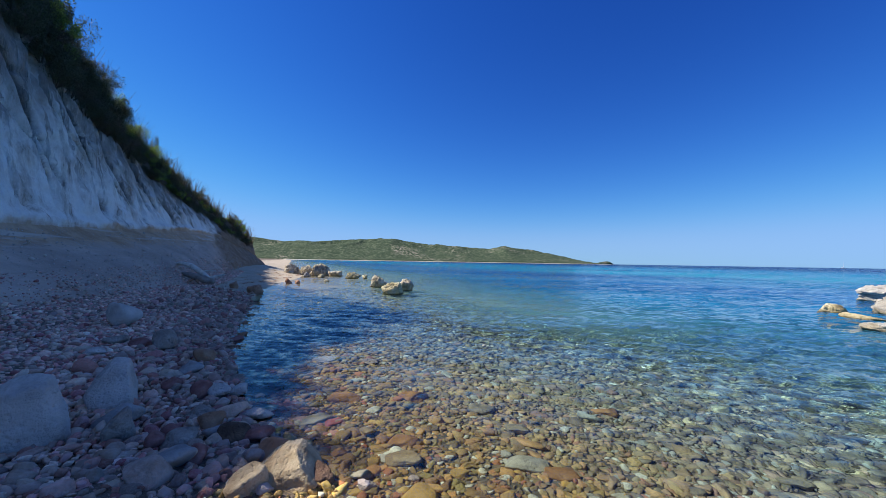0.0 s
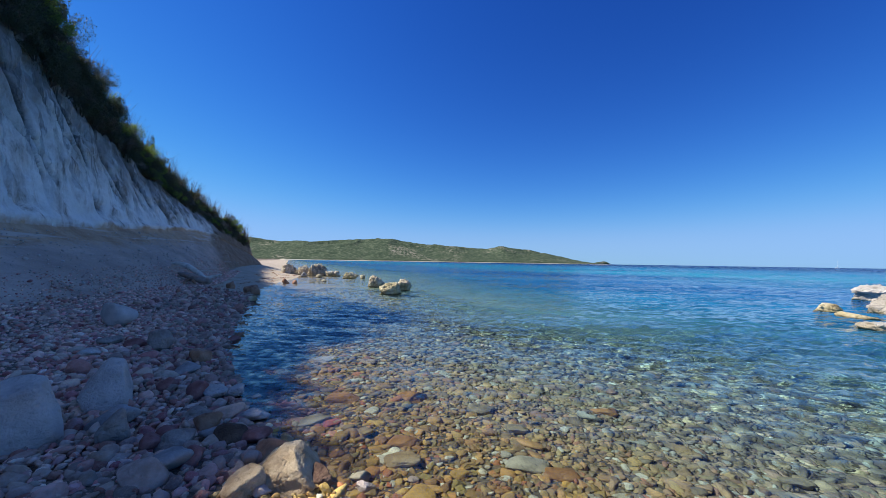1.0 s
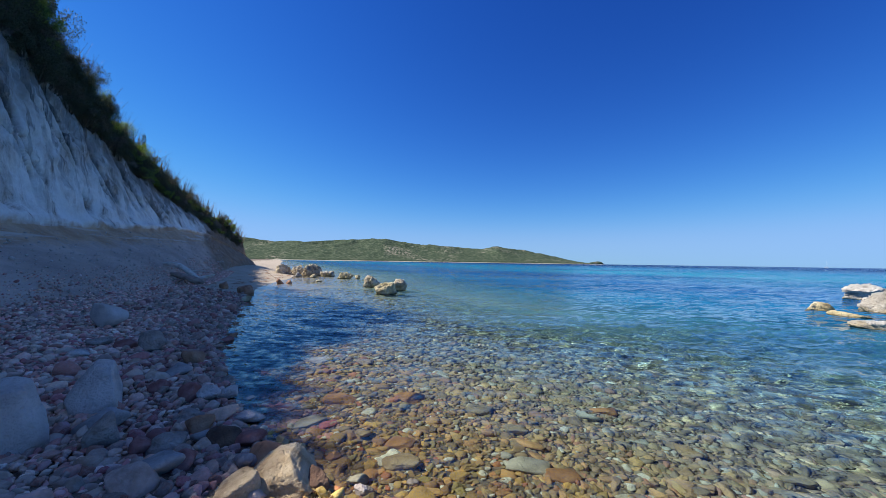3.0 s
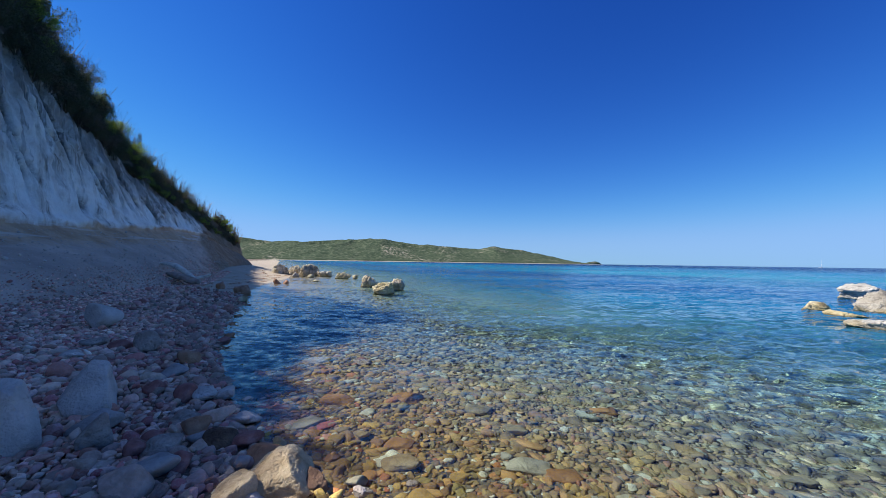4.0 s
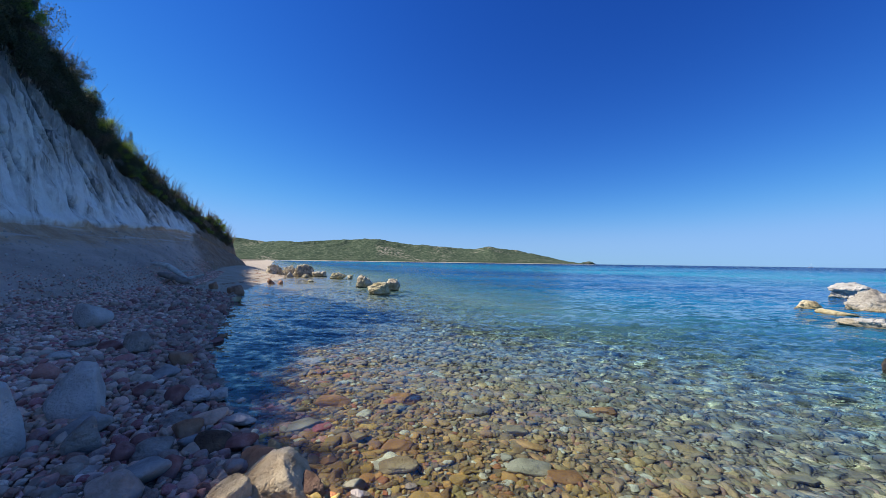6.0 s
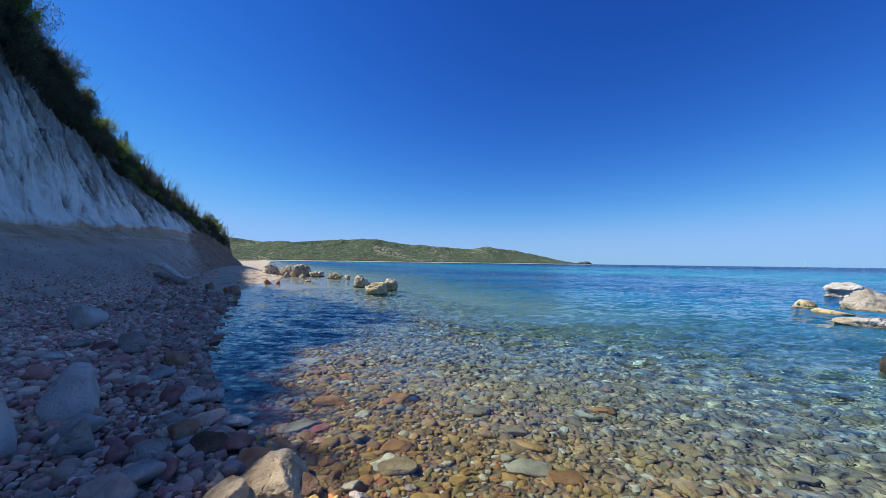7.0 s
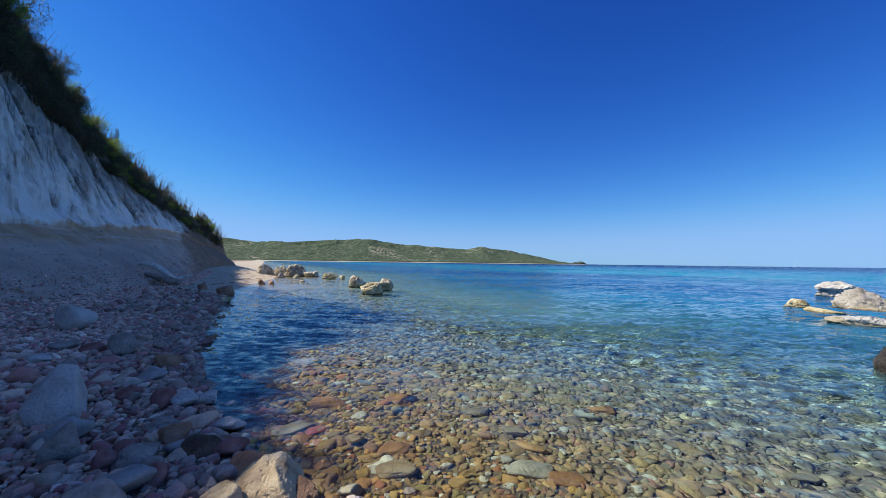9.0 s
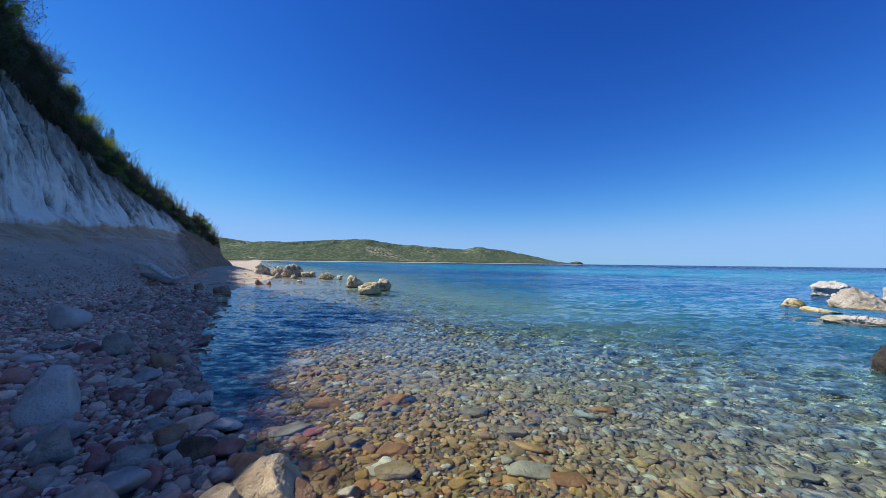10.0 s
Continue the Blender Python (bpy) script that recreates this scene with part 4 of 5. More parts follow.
def rocks_in_sea():
    g = "rocks standing in the sea"
    k = dict(sub=5, rough=0.12, freq=1.8, ridge=0.2, pit=0.14)
    j = dict(sub=5, rough=0.13, freq=2.0, ridge=0.2, pit=0.18, flat=0.6)
    stone("sea_rock", "jagged white-grey rock with an undercut foot", ROCK_CHALK, 21.15, 18.1, 1.5, 1.2, 1.15, 171, 0, 0, g, 0.28, planes=10, soft=40, under=0.35, **k)
    stone("sea_rock", "broad weathered grey rock with an ochre foot", SEA_STONE, 16.3, 12.85, 2.1, 1.7, 1.66, 172, 0, -10, g, 0.0, planes=10, soft=40, **k)
    stone("sea_rock", "tall rounded grey rock behind a broad one", SEA_STONE, 19.9, 14.2, 1.6, 1.6, 2.35, 173, 0, 20, g, 0.0, planes=10, soft=40, **k)
    stone("sea_rock", "low yellowish rock in the sea", SEA_OCHRE, 14.2, 13.5, 0.85, 0.8, 0.66, 174, 0, 0, g, 0.0, planes=10, soft=40, **k)
    stone("sea_rock", "flat ochre ledge awash in the sea", SEA_OCHRE, 13.35, 11.8, 1.05, 0.6, 0.36, 175, 0, 0, g, 0.0, planes=10, soft=40, **k)
    stone("sea_rock", "long pale slab with a dark crack in the sea", ROCK_CHALK, 11.6, 9.45, 1.3, 0.7, 0.54, 176, 0, 5, g, 0.0, planes=10, soft=40, **k)
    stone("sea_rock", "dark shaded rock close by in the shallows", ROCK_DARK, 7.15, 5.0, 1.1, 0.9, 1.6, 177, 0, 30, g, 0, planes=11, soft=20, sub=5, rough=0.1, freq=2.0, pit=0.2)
    stone("sea_rock", "pitted grey rock with a yellow foot", SEA_GREY, -4.72, 21.9, 1.2, 1.0, 1.5, 178, 0, 0, g, 0.0, planes=11, soft=36, **j)
    stone("sea_rock", "low cream-coloured rock in front of grey ones", SEA_OCHRE, -3.0, 17.3, 1.15, 0.9, 1.16, 179, 0, 0, g, 0.0, planes=11, soft=36, **j)
    stone("sea_rock", "pitted grey rock behind the cream one", SEA_GREY, -2.65, 19.5, 1.0, 0.9, 1.35, 180, 0, 30, g, 0.0, planes=11, soft=36, **j)
    stone("sea_rock", "low ochre rock awash beyond the sand", SEA_OCHRE, -9.0, 31.0, 1.45, 0.9, 1.16, 181, 0, 0, g, 0.0, planes=11, soft=36, **j)
    stone("sea_rock", "small ochre rock awash beyond the sand", SEA_OCHRE, -7.95, 31.0, 0.5, 0.5, 0.76, 182, 0, 0, g, 0.0, planes=11, soft=36, **j)
    g = "rocks at the edge of the sand"
    stone("sea_rock", "blocky pitted brown rock on the sand's edge", SEA_GREY, -17.1, 36.6, 1.75, 1.5, 2.2, 183, 0, 0, g, 0.1, planes=11, soft=36, **j)
    stone("sea_rock", "rounded brown rock on the sand's edge", SEA_BEIGE, -15.6, 36.6, 1.45, 1.3, 2.1, 184, 0, 10, g, 0.05, planes=11, soft=36, **j)
    stone("sea_rock", "large round pitted rock at the waterline", SEA_BEIGE, -13.75, 35.5, 2.1, 1.6, 2.5, 185, 0, 20, g, 0.0, planes=11, soft=36, **j)
    stone("sea_rock", "low dark rock trailing into the sea", SEA_GREY, -12.0, 35.0, 1.5, 1.1, 1.1, 186, 0, 0, g, 0.0, planes=11, soft=36, **j)
    stone("sea_rock", "pale broken block at the waterline", ROCK_CHALK, -14.0, 33.0, 0.7, 0.6, 0.9, 187, 0, 30, g, 0, planes=9, soft=24, sub=4)
    stone("sea_rock", "low ochre stone at the waterline", SEA_OCHRE, -12.2, 31.8, 0.6, 0.5, 0.66, 188, 0, 0, g, 0, sub=4)
    stone("sea_rock", "flat ochre stone awash near the sand", SEA_OCHRE, -9.8, 26.5, 0.55, 0.4, 0.3, 194, 0, 0, g, 0, sub=4)
    stone("sea_rock", "dark brown pointed stone at the waterline", ROCK_BROWN, -11.1, 23.2, 0.5, 0.4, 0.72, 189, 0, 0, g, 0, planes=9, soft=24, sub=4)
    stone("sea_rock", "small dark brown stone at the waterline", ROCK_BROWN, -10.6, 23.4, 0.4, 0.35, 0.5, 190, 0, 20, g, 0, planes=9, soft=24, sub=4)
    stone("sea_rock", "blocky brown rock on the sand", ROCK_BROWN, -9.3, 16.1, 0.72, 0.5, 0.74, 191, 0, 0, g, 0.05, planes=10, soft=22, sub=4)
    stone("sea_rock", "square brown rock in the shade", ROCK_BROWN, -10.9, 17.0, 0.4, 0.4, 0.7, 192, 0, 0, g, 0.15, planes=9, soft=24, sub=4)
    stone("sea_rock", "small yellow stone at the waterline", SEA_OCHRE, -7.6, 13.2, 0.33, 0.3, 0.44, 193, 0, 0, g, 0, sub=4)


boulders_at_water()
boulders_on_beach()
stones_under_water()
rocks_in_sea()


# ---- driftwood ----
def tube(points, radii, seg=10, wobble=0.0, seed=1):
    """A tapered, slightly uneven branch along points."""
    pts = np.array(points, float)
    t = np.linspace(0, len(pts) - 1, (len(pts) - 1) * 6 + 1)
    c = np.stack([np.interp(t, range(len(pts)), pts[:, k]) for k in range(3)], 1)
    for _ in range(3):
        c[1:-1] = (c[:-2] + 2 * c[1:-1] + c[2:]) / 4
    r = np.interp(t, range(len(radii)), radii)
    tan = np.gradient(c, axis=0)
    tan /= np.linalg.norm(tan, axis=1, keepdims=True)
    side = np.cross(tan, (0.1, 0.2, 1.0))
    side /= np.linalg.norm(side, axis=1, keepdims=True)
    upv = np.cross(side, tan)
    a = np.linspace(0, 2 * np.pi, seg, endpoint=False)
    rng = np.random.default_rng(seed)
    rr = r[:, None] * (1 + wobble * rng.uniform(-1, 1, (len(t), seg)))
    ring = c[:, None] + rr[..., None] * (np.cos(a)[None, :, None] * side[:, None] + np.sin(a)[None, :, None] * upv[:, None])
    v = ring.reshape(-1, 3)
    m = len(t)
    f = [(i * seg + j, i * seg + (j + 1) % seg, (i + 1) * seg + (j + 1) % seg, (i + 1) * seg + j) for i in range(m - 1) for j in range(seg)]
    v = np.concatenate([v, c[:1], c[-1:]])
    n = m * seg
    f += [(n, (j + 1) % seg, j, j) for j in range(seg)] + [(n + 1, (m - 1) * seg + j, (m - 1) * seg + (j + 1) % seg, (m - 1) * seg + j) for j in range(seg)]
    return v, f


def clean_faces(f):
    return [tuple(dict.fromkeys(q)) for q in f]


def tube_mesh(name, points, radii, mat, seg=10, wobble=0.0, seed=1):
    v, f = tube(points, radii, seg, wobble, seed)
    me = bpy.data.meshes.new(name)
    me.from_pydata([tuple(p) for p in v], [], clean_faces(f))
    me.polygons.foreach_set("use_smooth", [True] * len(me.polygons))
    me.materials.append(mat)
    return me


def driftwood():
    log = tagged(new("driftwood_branch"), "curved bleached driftwood branch on the shaded beach", "driftwood")
    log.location = (-13.35, 17.5, 0.5)
    part("stem", tube_mesh("stem", [(-1.7, 0.5, 0.75), (-1.1, 0.4, 0.85), (-0.4, 0.25, 0.75), (0.3, 0.1, 0.4), (0.85, 0.0, 0.05)], [0.04, 0.09, 0.13, 0.13, 0.1], WOOD, 12, 0.08), log)
    part("twig", tube_mesh("twig", [(0.2, 0.12, 0.42), (0.7, 0.2, 0.5), (1.0, 0.25, 0.46)], [0.05, 0.035, 0.02], WOOD, 8, 0.1, 3), log)
    log = tagged(new("driftwood_log"), "grey driftwood log with a forked end and roots", "driftwood")
    log.location = (-12.7, 16.9, 0.42)
    part("trunk", tube_mesh("trunk", [(-0.9, 0.2, 0.42), (-0.3, 0.1, 0.3), (0.4, 0.0, 0.12), (0.85, -0.05, 0.08)], [0.1, 0.16, 0.17, 0.12], ROCK_GREY, 12, 0.12, 5), log)
    part("branch", tube_mesh("branch", [(0.3, 0, 0.15), (0.75, 0.15, 0.27), (1.25, 0.2, 0.4)], [0.09, 0.075, 0.04], WOOD, 10, 0.1, 6), log)
    part("root", tube_mesh("root", [(0.0, -0.05, 0.1), (0.3, -0.4, 0.05), (0.6, -0.7, 0.02)], [0.07, 0.055, 0.03], ROCK_BROWN, 8, 0.1, 7), log)
    part("root", tube_mesh("root", [(-0.2, 0.0, 0.15), (-0.1, -0.45, 0.08), (0.1, -0.8, 0.02)], [0.06, 0.045, 0.025], ROCK_BROWN, 8, 0.1, 8), log)


driftwood()


# ---- scrub on the cliff ----
def shrub_meshes(seed, leaves, size, mat):
    """Crown of loose leaves in clumps, and the stems under it; about 1 m in radius."""
    rng = np.random.default_rng(seed)
    clumps = rng.normal(size=(9, 3)) * (0.5, 0.5, 0.28) + (0, 0, 0.6)
    rad = rng.uniform(0.25, 0.55, 9)
    k = rng.integers(0, 9, leaves)
    d = rng.normal(size=(leaves, 3))
    d /= np.linalg.norm(d, axis=1, keepdims=True)
    c = clumps[k] + d * (rad[k] * rng.uniform(0.55, 1.12, leaves))[:, None]
    ax = rng.normal(size=(leaves, 3)) + d * 0.8
    ax /= np.linalg.norm(ax, axis=1, keepdims=True)
    b = np.cross(ax, rng.normal(size=(leaves, 3)))
    b /= np.linalg.norm(b, axis=1, keepdims=True)
    ln = (size * rng.uniform(0.6, 1.4, leaves))[:, None]
    v = np.stack([c - ax * ln, c + b * ln * 0.45, c + ax * ln, c - b * ln * 0.45], 1).reshape(-1, 3)
    crown = mesh_from("crown", v, np.arange(leaves * 4).reshape(-1, 4), mat, False)
    vs, fs, base = [], [], 0
    for i in range(9):
        q, f = tube([(0, 0, -0.3), clumps[i] * (0.5, 0.5, 0.4), clumps[i] + (0, 0, rad[i] * 0.9)], [0.04, 0.025, 0.008], 5, 0.1, i)
        vs.append(q)
        fs += [tuple(base + j for j in r) for r in clean_faces(f)]
        base += len(q)
    stems = bpy.data.meshes.new("trunk")
    stems.from_pydata([tuple(p) for p in np.concatenate(vs)], [], fs)
    stems.materials.append(TWIG)
    return crown, stems


def plant_scrub():
    kinds = []
    for i, (mat, n, size, label) in enumerate([
            (LEAF_DARK, 5200, 0.038, "dark evergreen shrub on the cliff top"), (LEAF_DARK, 4600, 0.035, "dark dense shrub on the cliff edge"),
            (LEAF_LIGHT, 4200, 0.042, "fresh green shrub on the cliff edge"), (LEAF_DRY, 2800, 0.036, "dry brown brush on the cliff edge"),
            (LEAF_LIGHT, 3800, 0.038, "light green bushy shrub on the cliff edge")]):
        kinds.append((*shrub_meshes(40 + i, n, size, mat), label))
    first = {}
    rng = np.random.default_rng(9)

    def plant(kind, s, v, scale, tall=1.0):
        crown, stems, label = kinds[kind]
        p = cliff_point(np.array([s]), np.array([v]))[0]
        if kind not in first:
            ob = tagged(new("shrub"), label, "shrub", "shrubs on the cliff")
            part("crown", crown, ob)
            part("trunk", stems, ob)
            first[kind] = ob
        else:
            ob = copy_thing(first[kind], Matrix.Identity(4))
        ob.matrix_world = Matrix.Translation((p[0], p[1], p[2] - 0.15)) @ Matrix.Rotation(rng.uniform(0, 6.28), 4, "Z") @ Matrix.Diagonal((scale, scale, scale * tall, 1))

    for s in np.arange(-15, 33, 0.62):
        for v in (3.08, 3.4, 3.7, 3.95, 4.04):
            if rng.uniform() < 0.82:
                mixes = [0.45, 0.33, 0.0, 0.22, 0.0] if s < 10.5 else [0.15, 0.2, 0.3, 0.2, 0.15] if s < 17 else [0.3, 0.27, 0.1, 0.28, 0.05] if s < 27 else [0.2, 0.2, 0.22, 0.23, 0.15]
                kind = int(rng.choice(5, p=mixes))
                # unseen shrubs at low s are sized to shape the cliff's shadow edge
                big = np.interp(s, [-15, -8, -7.2, -5.3, -4, -2.5, 8, 20, 33], [0.7, 0.62, 0.57, 0.53, 0.5, 0.85, 0.85, 0.55, 0.4])
                plant(kind, s + rng.uniform(-0.3, 0.3), v + rng.uniform(-0.12, 0.06), big * rng.uniform(0.6, 1.25), rng.uniform(0.7, 1.2))
    # light-leaved kinds at s 2 to 5 give the sunlit tops by leaf colour
    for s, v, k, sc, tall in [(3.4, 3.8, 2, 1.0, 1.0), (4.2, 3.7, 4, 1.1, 1.0), (4.9, 3.85, 2, 0.9, 1.1), (5.3, 3.6, 2, 0.8, 1.0), (-2.2, 4.0, 0, 0.9, 1.0), (-1.0, 4.0, 1, 1.1, 1.0), (0.2, 4.0, 0, 1.1, 1.0), (2.6, 4.0, 0, 1.9, 1.1), (4.0, 4.0, 0, 1.6, 1.2), (1.2, 4.0, 0, 2.0, 1.1), (2.2, 3.75, 4, 1.0, 1.0), (5.6, 4.0, 1, 1.2, 1.3),
                              (2.4, 2.95, 0, 0.8, 1.0), (3.0, 2.88, 1, 0.8, 0.9), (3.5, 3.0, 0, 0.8, 1.0), (4.1, 2.92, 3, 0.7, 0.9), (4.6, 3.02, 0, 0.8, 1.0), (5.1, 2.9, 1, 0.7, 0.9), (5.7, 2.96, 0, 0.8, 1.0), (6.3, 2.95, 3, 0.7, 1.0), (6.9, 3.0, 1, 0.7, 0.9), (7.6, 2.98, 0, 0.7, 1.0),
                              (16.0, 4.0, 0, 0.42, 4.2), (11.2, 4.0, 2, 0.7, 2.0), (13.0, 4.0, 4, 1.1, 1.0), (14.6, 3.9, 2, 1.0, 1.0), (30.2, 4.0, 2, 0.75, 1.2), (31.2, 3.9, 4, 0.7, 1.0), (29.0, 4.0, 3, 0.7, 1.2), (24.0, 4.0, 3, 0.7, 1.5), (20.5, 4.0, 3, 0.7, 1.6)]:
        plant(k, s, v, sc, tall)


plant_scrub()


def dry_grass():
    """Thin dry stalks and bare twigs standing up along the cliff's edge."""
    rng = np.random.default_rng(61)
    n = 1500
    s = rng.uniform(4, 35, n)
    base = cliff_point(s, rng.uniform(3.75, 4.02, n))
    tall = rng.uniform(0.8, 1.9, n) * np.interp(s, [4, 12, 25, 35], [1.3, 1.1, 0.9, 0.7])
    tuft = np.sin(s * 3.1) + np.sin(s * 7.7 + 1.0)
    keep = tuft > -0.3
    s, base, tall = s[keep], base[keep], tall[keep]
    n = len(s)
    lean = rng.normal(0, 0.28, (n, 3)) * (1, 1, 0) + (0.08, 0.0, 1.0)
    side = rng.normal(size=(n, 3)) * (1, 1, 0.1)
    side /= np.linalg.norm(side, axis=1, keepdims=True)
    w = np.interp(s, [4, 35], [0.016, 0.026])[:, None] * side
    mid = base + lean * (tall * 0.55)[:, None]
    tip = base + lean * tall[:, None] + rng.normal(0, 0.12, (n, 3))
    v = np.stack([base - w, base + w, mid + w * 0.7, mid - w * 0.7, tip + w * 0.2, tip - w * 0.2], 1).reshape(-1, 3)
    k = np.arange(n)[:, None] * 6
    f = np.concatenate([k + [0, 1, 2, 3], k + [3, 2, 4, 5]])
    tagged(new("dry_grass", mesh_from("dry_grass", v, f, LEAF_DRY, False)), "dry brown grass stalks and bare twigs on the cliff edge", "grass", kind="stuff")


dry_grass()


# ---- pebbles ----
def pebble_base(seed, sub):
    rng = np.random.default_rng(seed)
    d, f = ICO[sub]
    r = facets(d, rng, 11, 15.0)
    p = d * r[:, None]
    if sub > 1:
        p = p * (1 + 0.08 * fbm(p, 1.3, 3, seed * 2.3))[:, None]
    return p / (p.max(0) - p.min(0)).max() * 1.15, f


def scatter(rng, x0, x1, y0, y1, step, keep):
    nx, ny = int((x1 - x0) / step), int((y1 - y0) / step)
    X, Y = np.meshgrid(np.arange(nx), np.arange(ny), indexing="ij")
    x = x0 + (X + 0.5 * (Y % 2) + rng.uniform(-0.42, 0.42, X.shape)) * step
    y = y0 + (Y + rng.uniform(-0.42, 0.42, X.shape)) * step
    x, y = x.ravel(), y.ravel()
    reach = np.maximum(1.5 * y + 0.6, 4.5) + 3.5 * (y < 1.6)
    ok = (np.abs(x) < reach) & (rng.uniform(size=x.size) < keep)
    x, y = x[ok], y[ok]
    d = shore_distance(x, y)
    free = np.ones(len(x), bool)
    for a, b, r in TAKEN:
        free &= np.hypot(x - a, y - b) > r
    return x[free], y[free], d[free]


def pebble_places(rng, x, y, size):
    """Scale, turn and place of each pebble as 3 x 3 matrices and centres."""
    n = len(x)
    a = size * rng.uniform(0.85, 1.25, n)
    b = size * rng.uniform(0.65, 1.0, n)
    c = size * rng.uniform(0.48, 0.78, n) * np.where(shore_distance(x, y) > 0, 1.25, 1.0)
    yaw = rng.uniform(0, 2 * np.pi, n)
    tx, ty = rng.normal(0, 0.2, n), rng.normal(0, 0.2, n)
    cy, sy = np.cos(yaw), np.sin(yaw)
    m = np.zeros((n, 3, 3))
    m[:, 0, 0], m[:, 0, 1], m[:, 1, 0], m[:, 1, 1], m[:, 2, 2] = cy * a, -sy * b, sy * a, cy * b, c
    m[:, 2, 0], m[:, 2, 1] = tx * a, ty * b
    z = ground_z(x, y) + c * np.where(shore_distance(x, y) > 0, rng.uniform(0.08, 0.42, n), rng.uniform(0.0, 0.2, n))
    d = shore_distance(x, y)
    z = np.where(d < 0, np.minimum(z, np.interp(-d, [0, 0.25, 0.7], [0.03, 0.0, -0.02]) - 0.5 * c), z)
    return m, np.stack([x, y, z], 1)


def pebble_field(name, m, at, sub, mat, offshore, seed):
    vs, fs, at_off, base = [], [], [], 0
    for k in range(8):
        bv, bf = pebble_base(seed + k, sub)
        sel = np.arange(len(at)) % 8 == k
        w = np.einsum("nij,vj->nvi", m[sel], bv) + at[sel][:, None]
        n = len(w)
        vs.append(w.reshape(-1, 3))
        fs.append((bf[None] + (np.arange(n) * len(bv))[:, None, None]).reshape(-1, 3) + base)
        at_off.append(np.repeat(offshore[sel], len(bv)))
        base += n * len(bv)
    me = mesh_from(name, np.concatenate(vs), np.concatenate(fs), mat)
    put_attr(me, "offshore", np.concatenate(at_off))
    return me


def lay_pebbles():
    rng = np.random.default_rng(77)
    # on the beach: cobbles by the water, finer shingle up the slope
    sets = []
    for step, keep, mean, lo, hi in ((0.055, 1.0, 0.056, -0.35, 3.4), (0.105, 0.85, 0.086, -0.5, 2.6), (0.36, 0.5, 0.14, -0.3, 2.2)):
        x, y, d = scatter(rng, -9.0, 0.2, 1.5, 10.0, step, keep)
        ok = (d > lo) & (d < hi) & ((step < 0.1) | (y < 9))
        x, y, d = x[ok], y[ok], d[ok]
        sets.append((x, y, mean * np.exp(rng.normal(0, 0.34, len(x))) * np.interp(d, [0, 1.5, 3.4], [1.0, 0.95, 0.55])))
    x, y, size = (np.concatenate([q[i] for q in sets]) for i in range(3))
    shore_d = shore_distance(x, y)
    washed = shore_d < 0.12 + 0.06 * np.sin(y * 2.0) + 0.3 * np.clip((3.2 - y) / 0.5, 0, 1) + 0.5 * np.clip((2.9 - y) / 1.0, 0, 1)
    washed &= (y < 3.3) & (x > -1.5)
    dry = (x[~washed], y[~washed], size[~washed])
    rim = (x[washed], y[washed], size[washed] * 0.66)
    # under the water
    sets = []
    for step, keep, mean, y1 in ((0.05, 1.0, 0.056, 5.2), (0.1, 1.0, 0.098, 12.5), (0.125, 0.9, 0.092, 8.0), (0.4, 0.4, 0.14, 8.0), (0.21, 0.95, 0.2, 21.0)):
        x, y, d = scatter(rng, -7.5, 13.5, 1.5, y1, step, keep)
        ok = (d < 0.0) & (d > -15)
        if step == 0.1:
            ok &= y > 4.4
        if step == 0.21:
            ok &= (y > 11.8) & (x < 9) & (d > -8.5)
        sets.append((x[ok], y[ok], mean * np.exp(rng.normal(0, 0.32, ok.sum()))))
    x, y, size = (np.concatenate([q[i] for q in sets]) for i in range(3))
    # submerged pebbles in the shade take the greyer dry palette, sunlit ones the ochre
    shade = (shore_distance(x, y) > -0.55 + 0.15 * np.sin(y * 3.1)) & (y > 3.5)
    dry = tuple(np.concatenate(q) for q in zip((x[shade], y[shade], size[shade]), dry))
    wet = tuple(np.concatenate(q) for q in zip((x[~shade], y[~shade], size[~shade]), rim))
    for what, (x, y, size), many, one, label, sx in (("beach_pebbles", dry, PEBBLE_DRY, PEBBLE_DRY_ONE, "grey, pink and red rounded pebbles in the shade", 1), ("submerged_pebbles", wet, PEBBLE_WET, PEBBLE_WET_ONE, "ochre and olive rounded pebbles under clear water", 2)):
        m, at = pebble_places(rng, x, y, size)
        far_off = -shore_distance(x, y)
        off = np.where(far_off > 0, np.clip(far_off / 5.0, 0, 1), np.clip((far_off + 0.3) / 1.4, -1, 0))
        reach = np.hypot(x, y) - 3.0 * (size - 0.1)
        order = np.argsort(reach)
        big = order[size[order] > 0.085][:300]
        single = np.zeros(len(x), bool)
        single[big] = True
        near = ~single & (y < 3.1)
        mid = ~single & ~near & (y < 6.8)
        far = ~single & ~near & ~mid
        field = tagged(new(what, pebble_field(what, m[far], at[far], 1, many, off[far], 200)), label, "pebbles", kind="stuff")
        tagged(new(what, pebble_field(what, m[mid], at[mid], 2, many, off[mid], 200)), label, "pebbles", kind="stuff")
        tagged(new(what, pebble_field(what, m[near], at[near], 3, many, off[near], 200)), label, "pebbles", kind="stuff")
        bases = []
        for k in range(8):
            v, f = pebble_base(200 + k, 3)
            bases.append(mesh_from("pebble", v, f, one))
        for i in np.flatnonzero(single):
            ob = new("pebble", bases[i % 8])
            ob.parent = ground if sx == 1 else field
            mm = Matrix([list(r) for r in m[i]]).to_4x4()
            mm.translation = at[i]
            ob.matrix_world = mm
    # coarser cover behind the viewer
    x, y, d = scatter(rng, -8, 8, -8, 1.6, 0.095, 1.0)
    ok = rng.uniform(size=len(x)) < np.clip(1.6 - np.hypot(x, y) / 5.5, 0, 1)
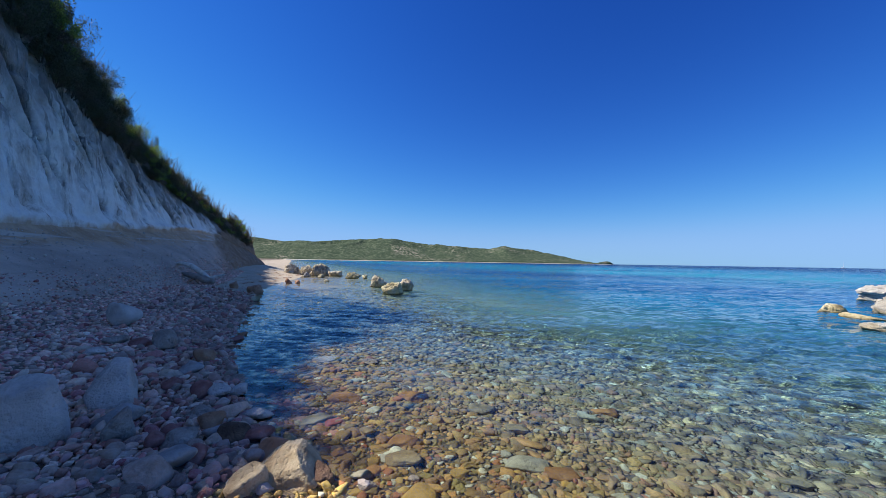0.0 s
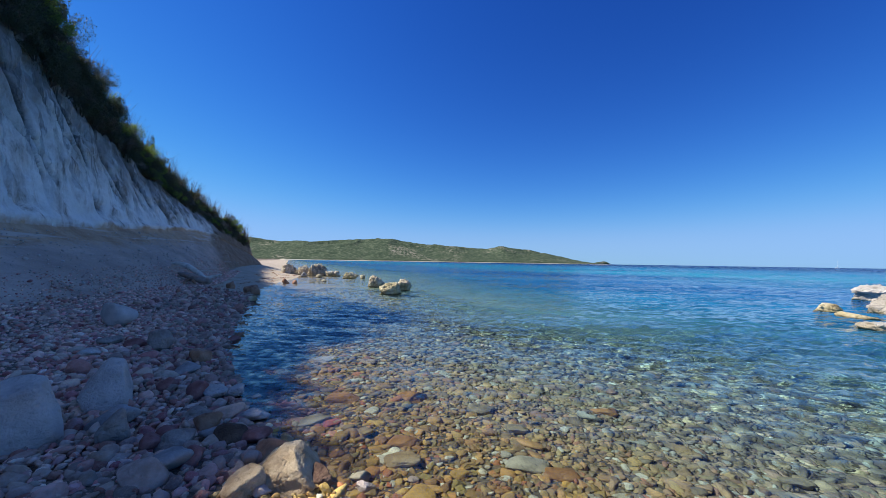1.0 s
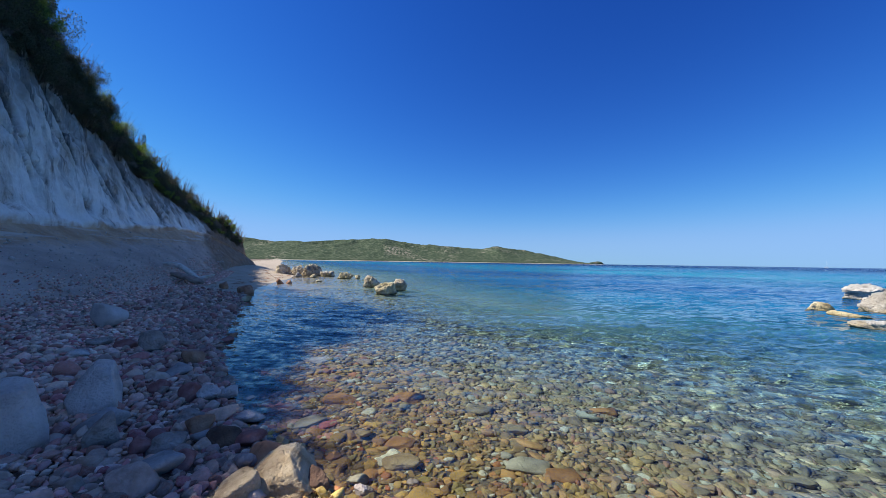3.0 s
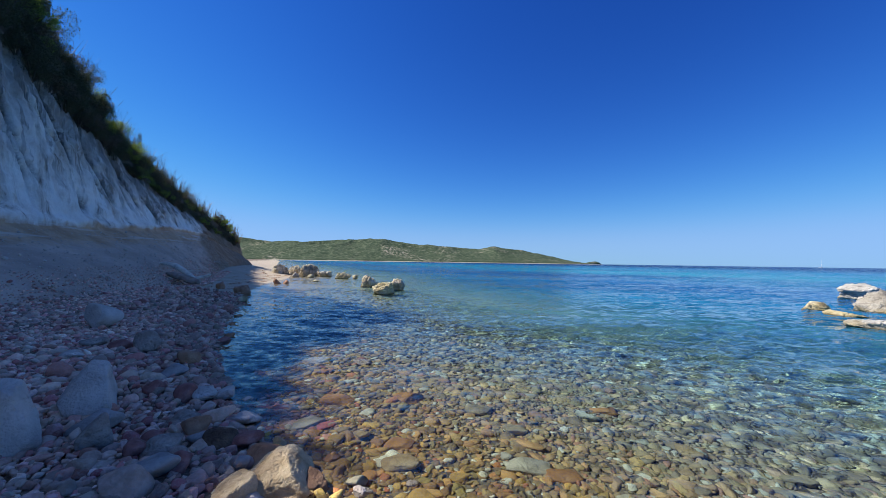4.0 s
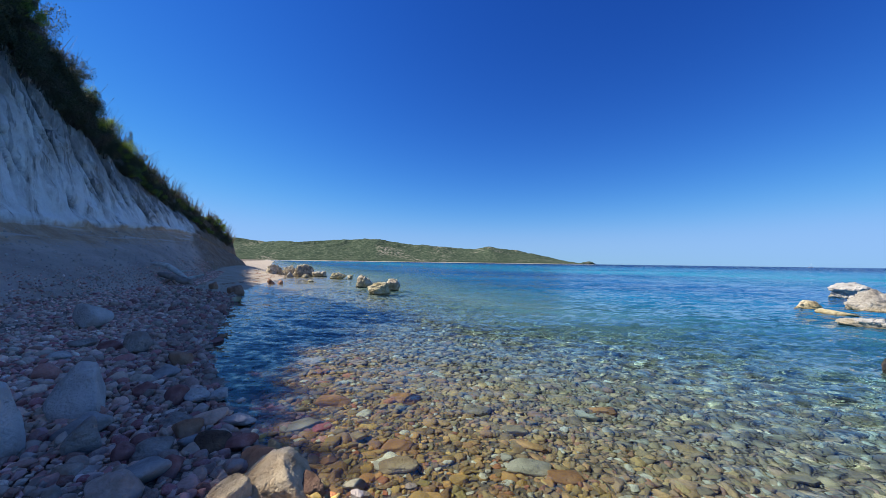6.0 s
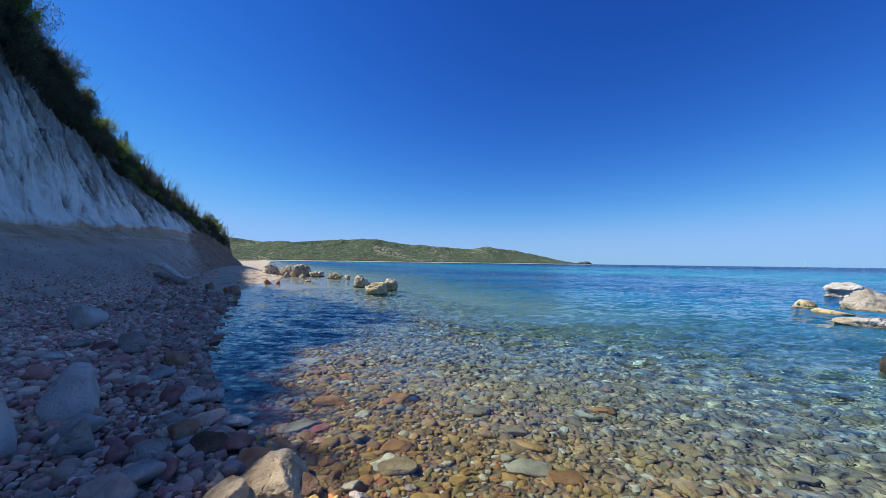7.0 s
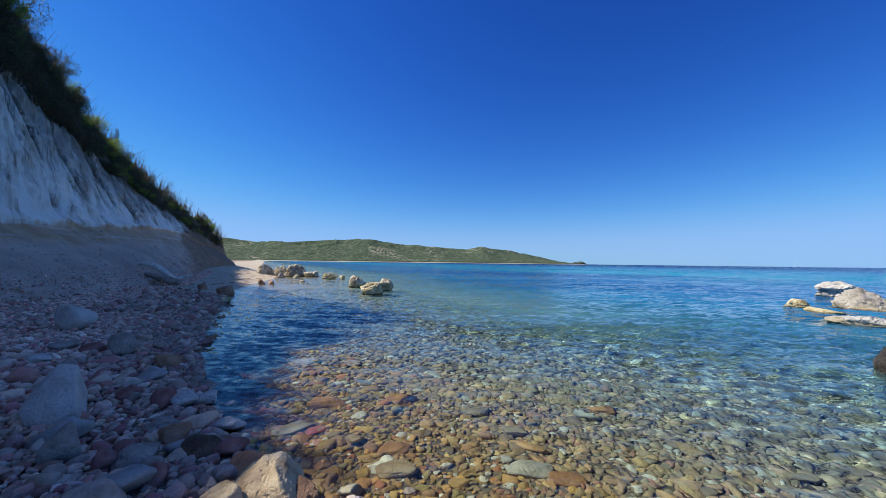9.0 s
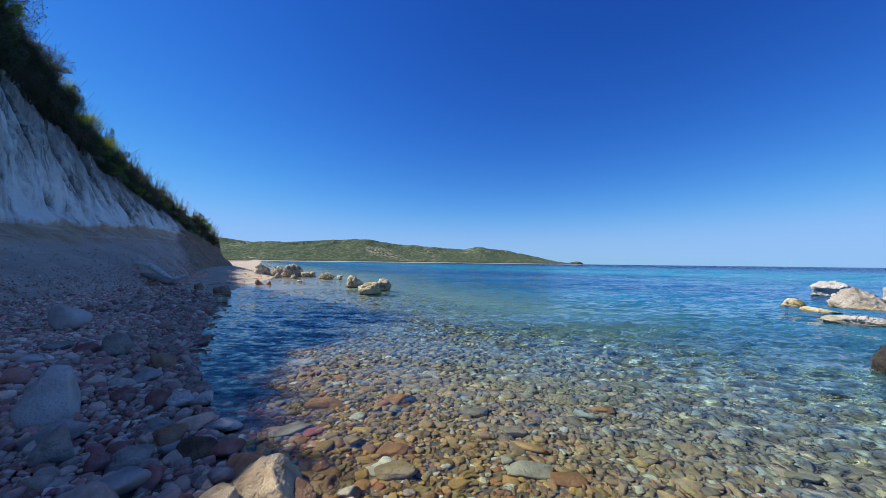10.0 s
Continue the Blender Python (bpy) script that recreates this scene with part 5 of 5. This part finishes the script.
    x, y, d = x[ok], y[ok], d[ok]
    size = 0.115 * np.exp(rng.normal(0, 0.3, len(x)))
    for name, sel, mat, label in (("beach_pebbles", d > 0.3, PEBBLE_DRY, "grey, pink and red rounded pebbles in the shade"), ("submerged_pebbles", d <= 0.3, PEBBLE_WET, "ochre and olive rounded pebbles under clear water")):
        m, at = pebble_places(rng, x[sel], y[sel], size[sel])
        tagged(new(name, pebble_field(name, m, at, 1, mat, np.clip(-d[sel] / 5.0, 0, 1), 200)), label, "pebbles", kind="stuff")
    # fine shingle up to the scree
    x, y, d = scatter(rng, -14, -1.5, 1.5, 17, 0.085, 0.9)
    ok = (d > 2.2) & (d < 6.5)
    x, y, d = x[ok], y[ok], d[ok]
    m, at = pebble_places(rng, x, y, 0.055 * np.exp(rng.normal(0, 0.35, len(x))))
    tagged(new("shingle", pebble_field("shingle", m, at, 1, PEBBLE_DRY, d * 0 - 1, 300)), "fine grey shingle below the scree", "shingle", kind="stuff")
    x, y, d = scatter(rng, -14, -3, 8.5, 20, 0.13, 0.9)
    ok = (d > -0.2) & (d < 2.6) & (y > 9) & (y + rng.normal(0, 0.7, len(y)) < 14.5 + 0.9 * d)
    x, y, d = x[ok], y[ok], d[ok]
    m, at = pebble_places(rng, x, y, 0.11 * np.exp(rng.normal(0, 0.35, len(x))) * np.interp(y, [9, 15, 19], [1, 0.9, 0.5]))
    tagged(new("shingle", pebble_field("shingle", m, at, 2, PEBBLE_DRY, d * 0, 300)), "grey and reddish pebbles along the water's edge", "shingle", kind="stuff")


def scree_rubble():
    """Broken marl and stones on the scree, and earth clods on the face above it."""
    rng = np.random.default_rng(5)
    n = 4200
    s = rng.uniform(-5, 20, n)
    v = rng.uniform(0.25, 2.0, n) ** 0.9
    at = cliff_point(s, v) + rng.normal(0, 0.05, (n, 3)) + np.array([0.05, 0.02, 0.03])
    size = 0.032 * np.exp(rng.normal(0, 0.5, n)) * np.interp(v, [0.3, 1, 2], [1.3, 1.1, 0.8])
    m, _ = pebble_places(rng, at[:, 0], at[:, 1], size)
    tagged(new("scree_rubble", pebble_field("scree_rubble", m, at, 1, RUBBLE, s * 0, 400)), "small broken stones scattered over the scree", "rubble", kind="stuff")
    n = 9000
    s = rng.uniform(-9, 15, n)
    v = rng.uniform(0.0, 1.0, n) ** 1.4 * 1.1
    at = cliff_point(s, v) + rng.normal(0, 0.02, (n, 3)) + np.array([0.02, 0.01, 0.015])
    at[:, 2] = np.maximum(at[:, 2], ground_z(at[:, 0], at[:, 1]) + 0.01)
    size = 0.046 * np.exp(rng.normal(0, 0.4, n)) * np.interp(v, [0.0, 0.5, 1], [1.2, 0.9, 0.6])
    m, _ = pebble_places(rng, at[:, 0], at[:, 1], size)
    tagged(new("shingle", pebble_field("shingle", m, at, 1, PEBBLE_DRY, s * 0 - 1, 300)), "fine grey and pink shingle at the scree's foot", "shingle", kind="stuff")


def seaweed_wrack():
    """Dry strands of seaweed in wavy lines on the sand."""
    rng = np.random.default_rng(15)
    n = 2600
    y = rng.uniform(17, 37, n)
    d0 = rng.choice([0.7, 1.5, 2.6], n) + 0.25 * np.sin(y * 0.9) + 0.2 * np.sin(y * 2.3) + rng.normal(0, 0.1, n)
    x = np.interp(y, SHORE[:, 1], SHORE[:, 0]) - d0 * 1.08
    keep = np.sin(y * 1.3 + d0 * 4) > -0.3
    x, y = x[keep], y[keep]
    n = len(x)
    z = ground_z(x, y) + 0.025
    a = rng.uniform(0, np.pi, n)
    u = np.stack([np.cos(a), np.sin(a), rng.normal(0, 0.15, n)], 1) * rng.uniform(0.03, 0.11, n)[:, None]
    w = np.stack([-np.sin(a), np.cos(a), rng.normal(0, 0.4, n)], 1) * 0.012
    c = np.stack([x, y, z], 1)
    v = np.stack([c - u, c + w, c + u, c - w], 1).reshape(-1, 3)
    tagged(new("seaweed_wrack", mesh_from("seaweed_wrack", v, np.arange(n * 4).reshape(-1, 4), ROCK_BROWN, False)), "dry brown seaweed strands on pale sand", "seaweed", kind="stuff")


lay_pebbles()
scree_rubble()
seaweed_wrack()

for ob in scene.objects:
    if ob.type == "MESH" and ob != water and ob.name.startswith(("pebble", "submerged", "stone", "boulder", "sea_rock", "ground", "beach")):
        ob.cycles.is_caustics_receiver = True
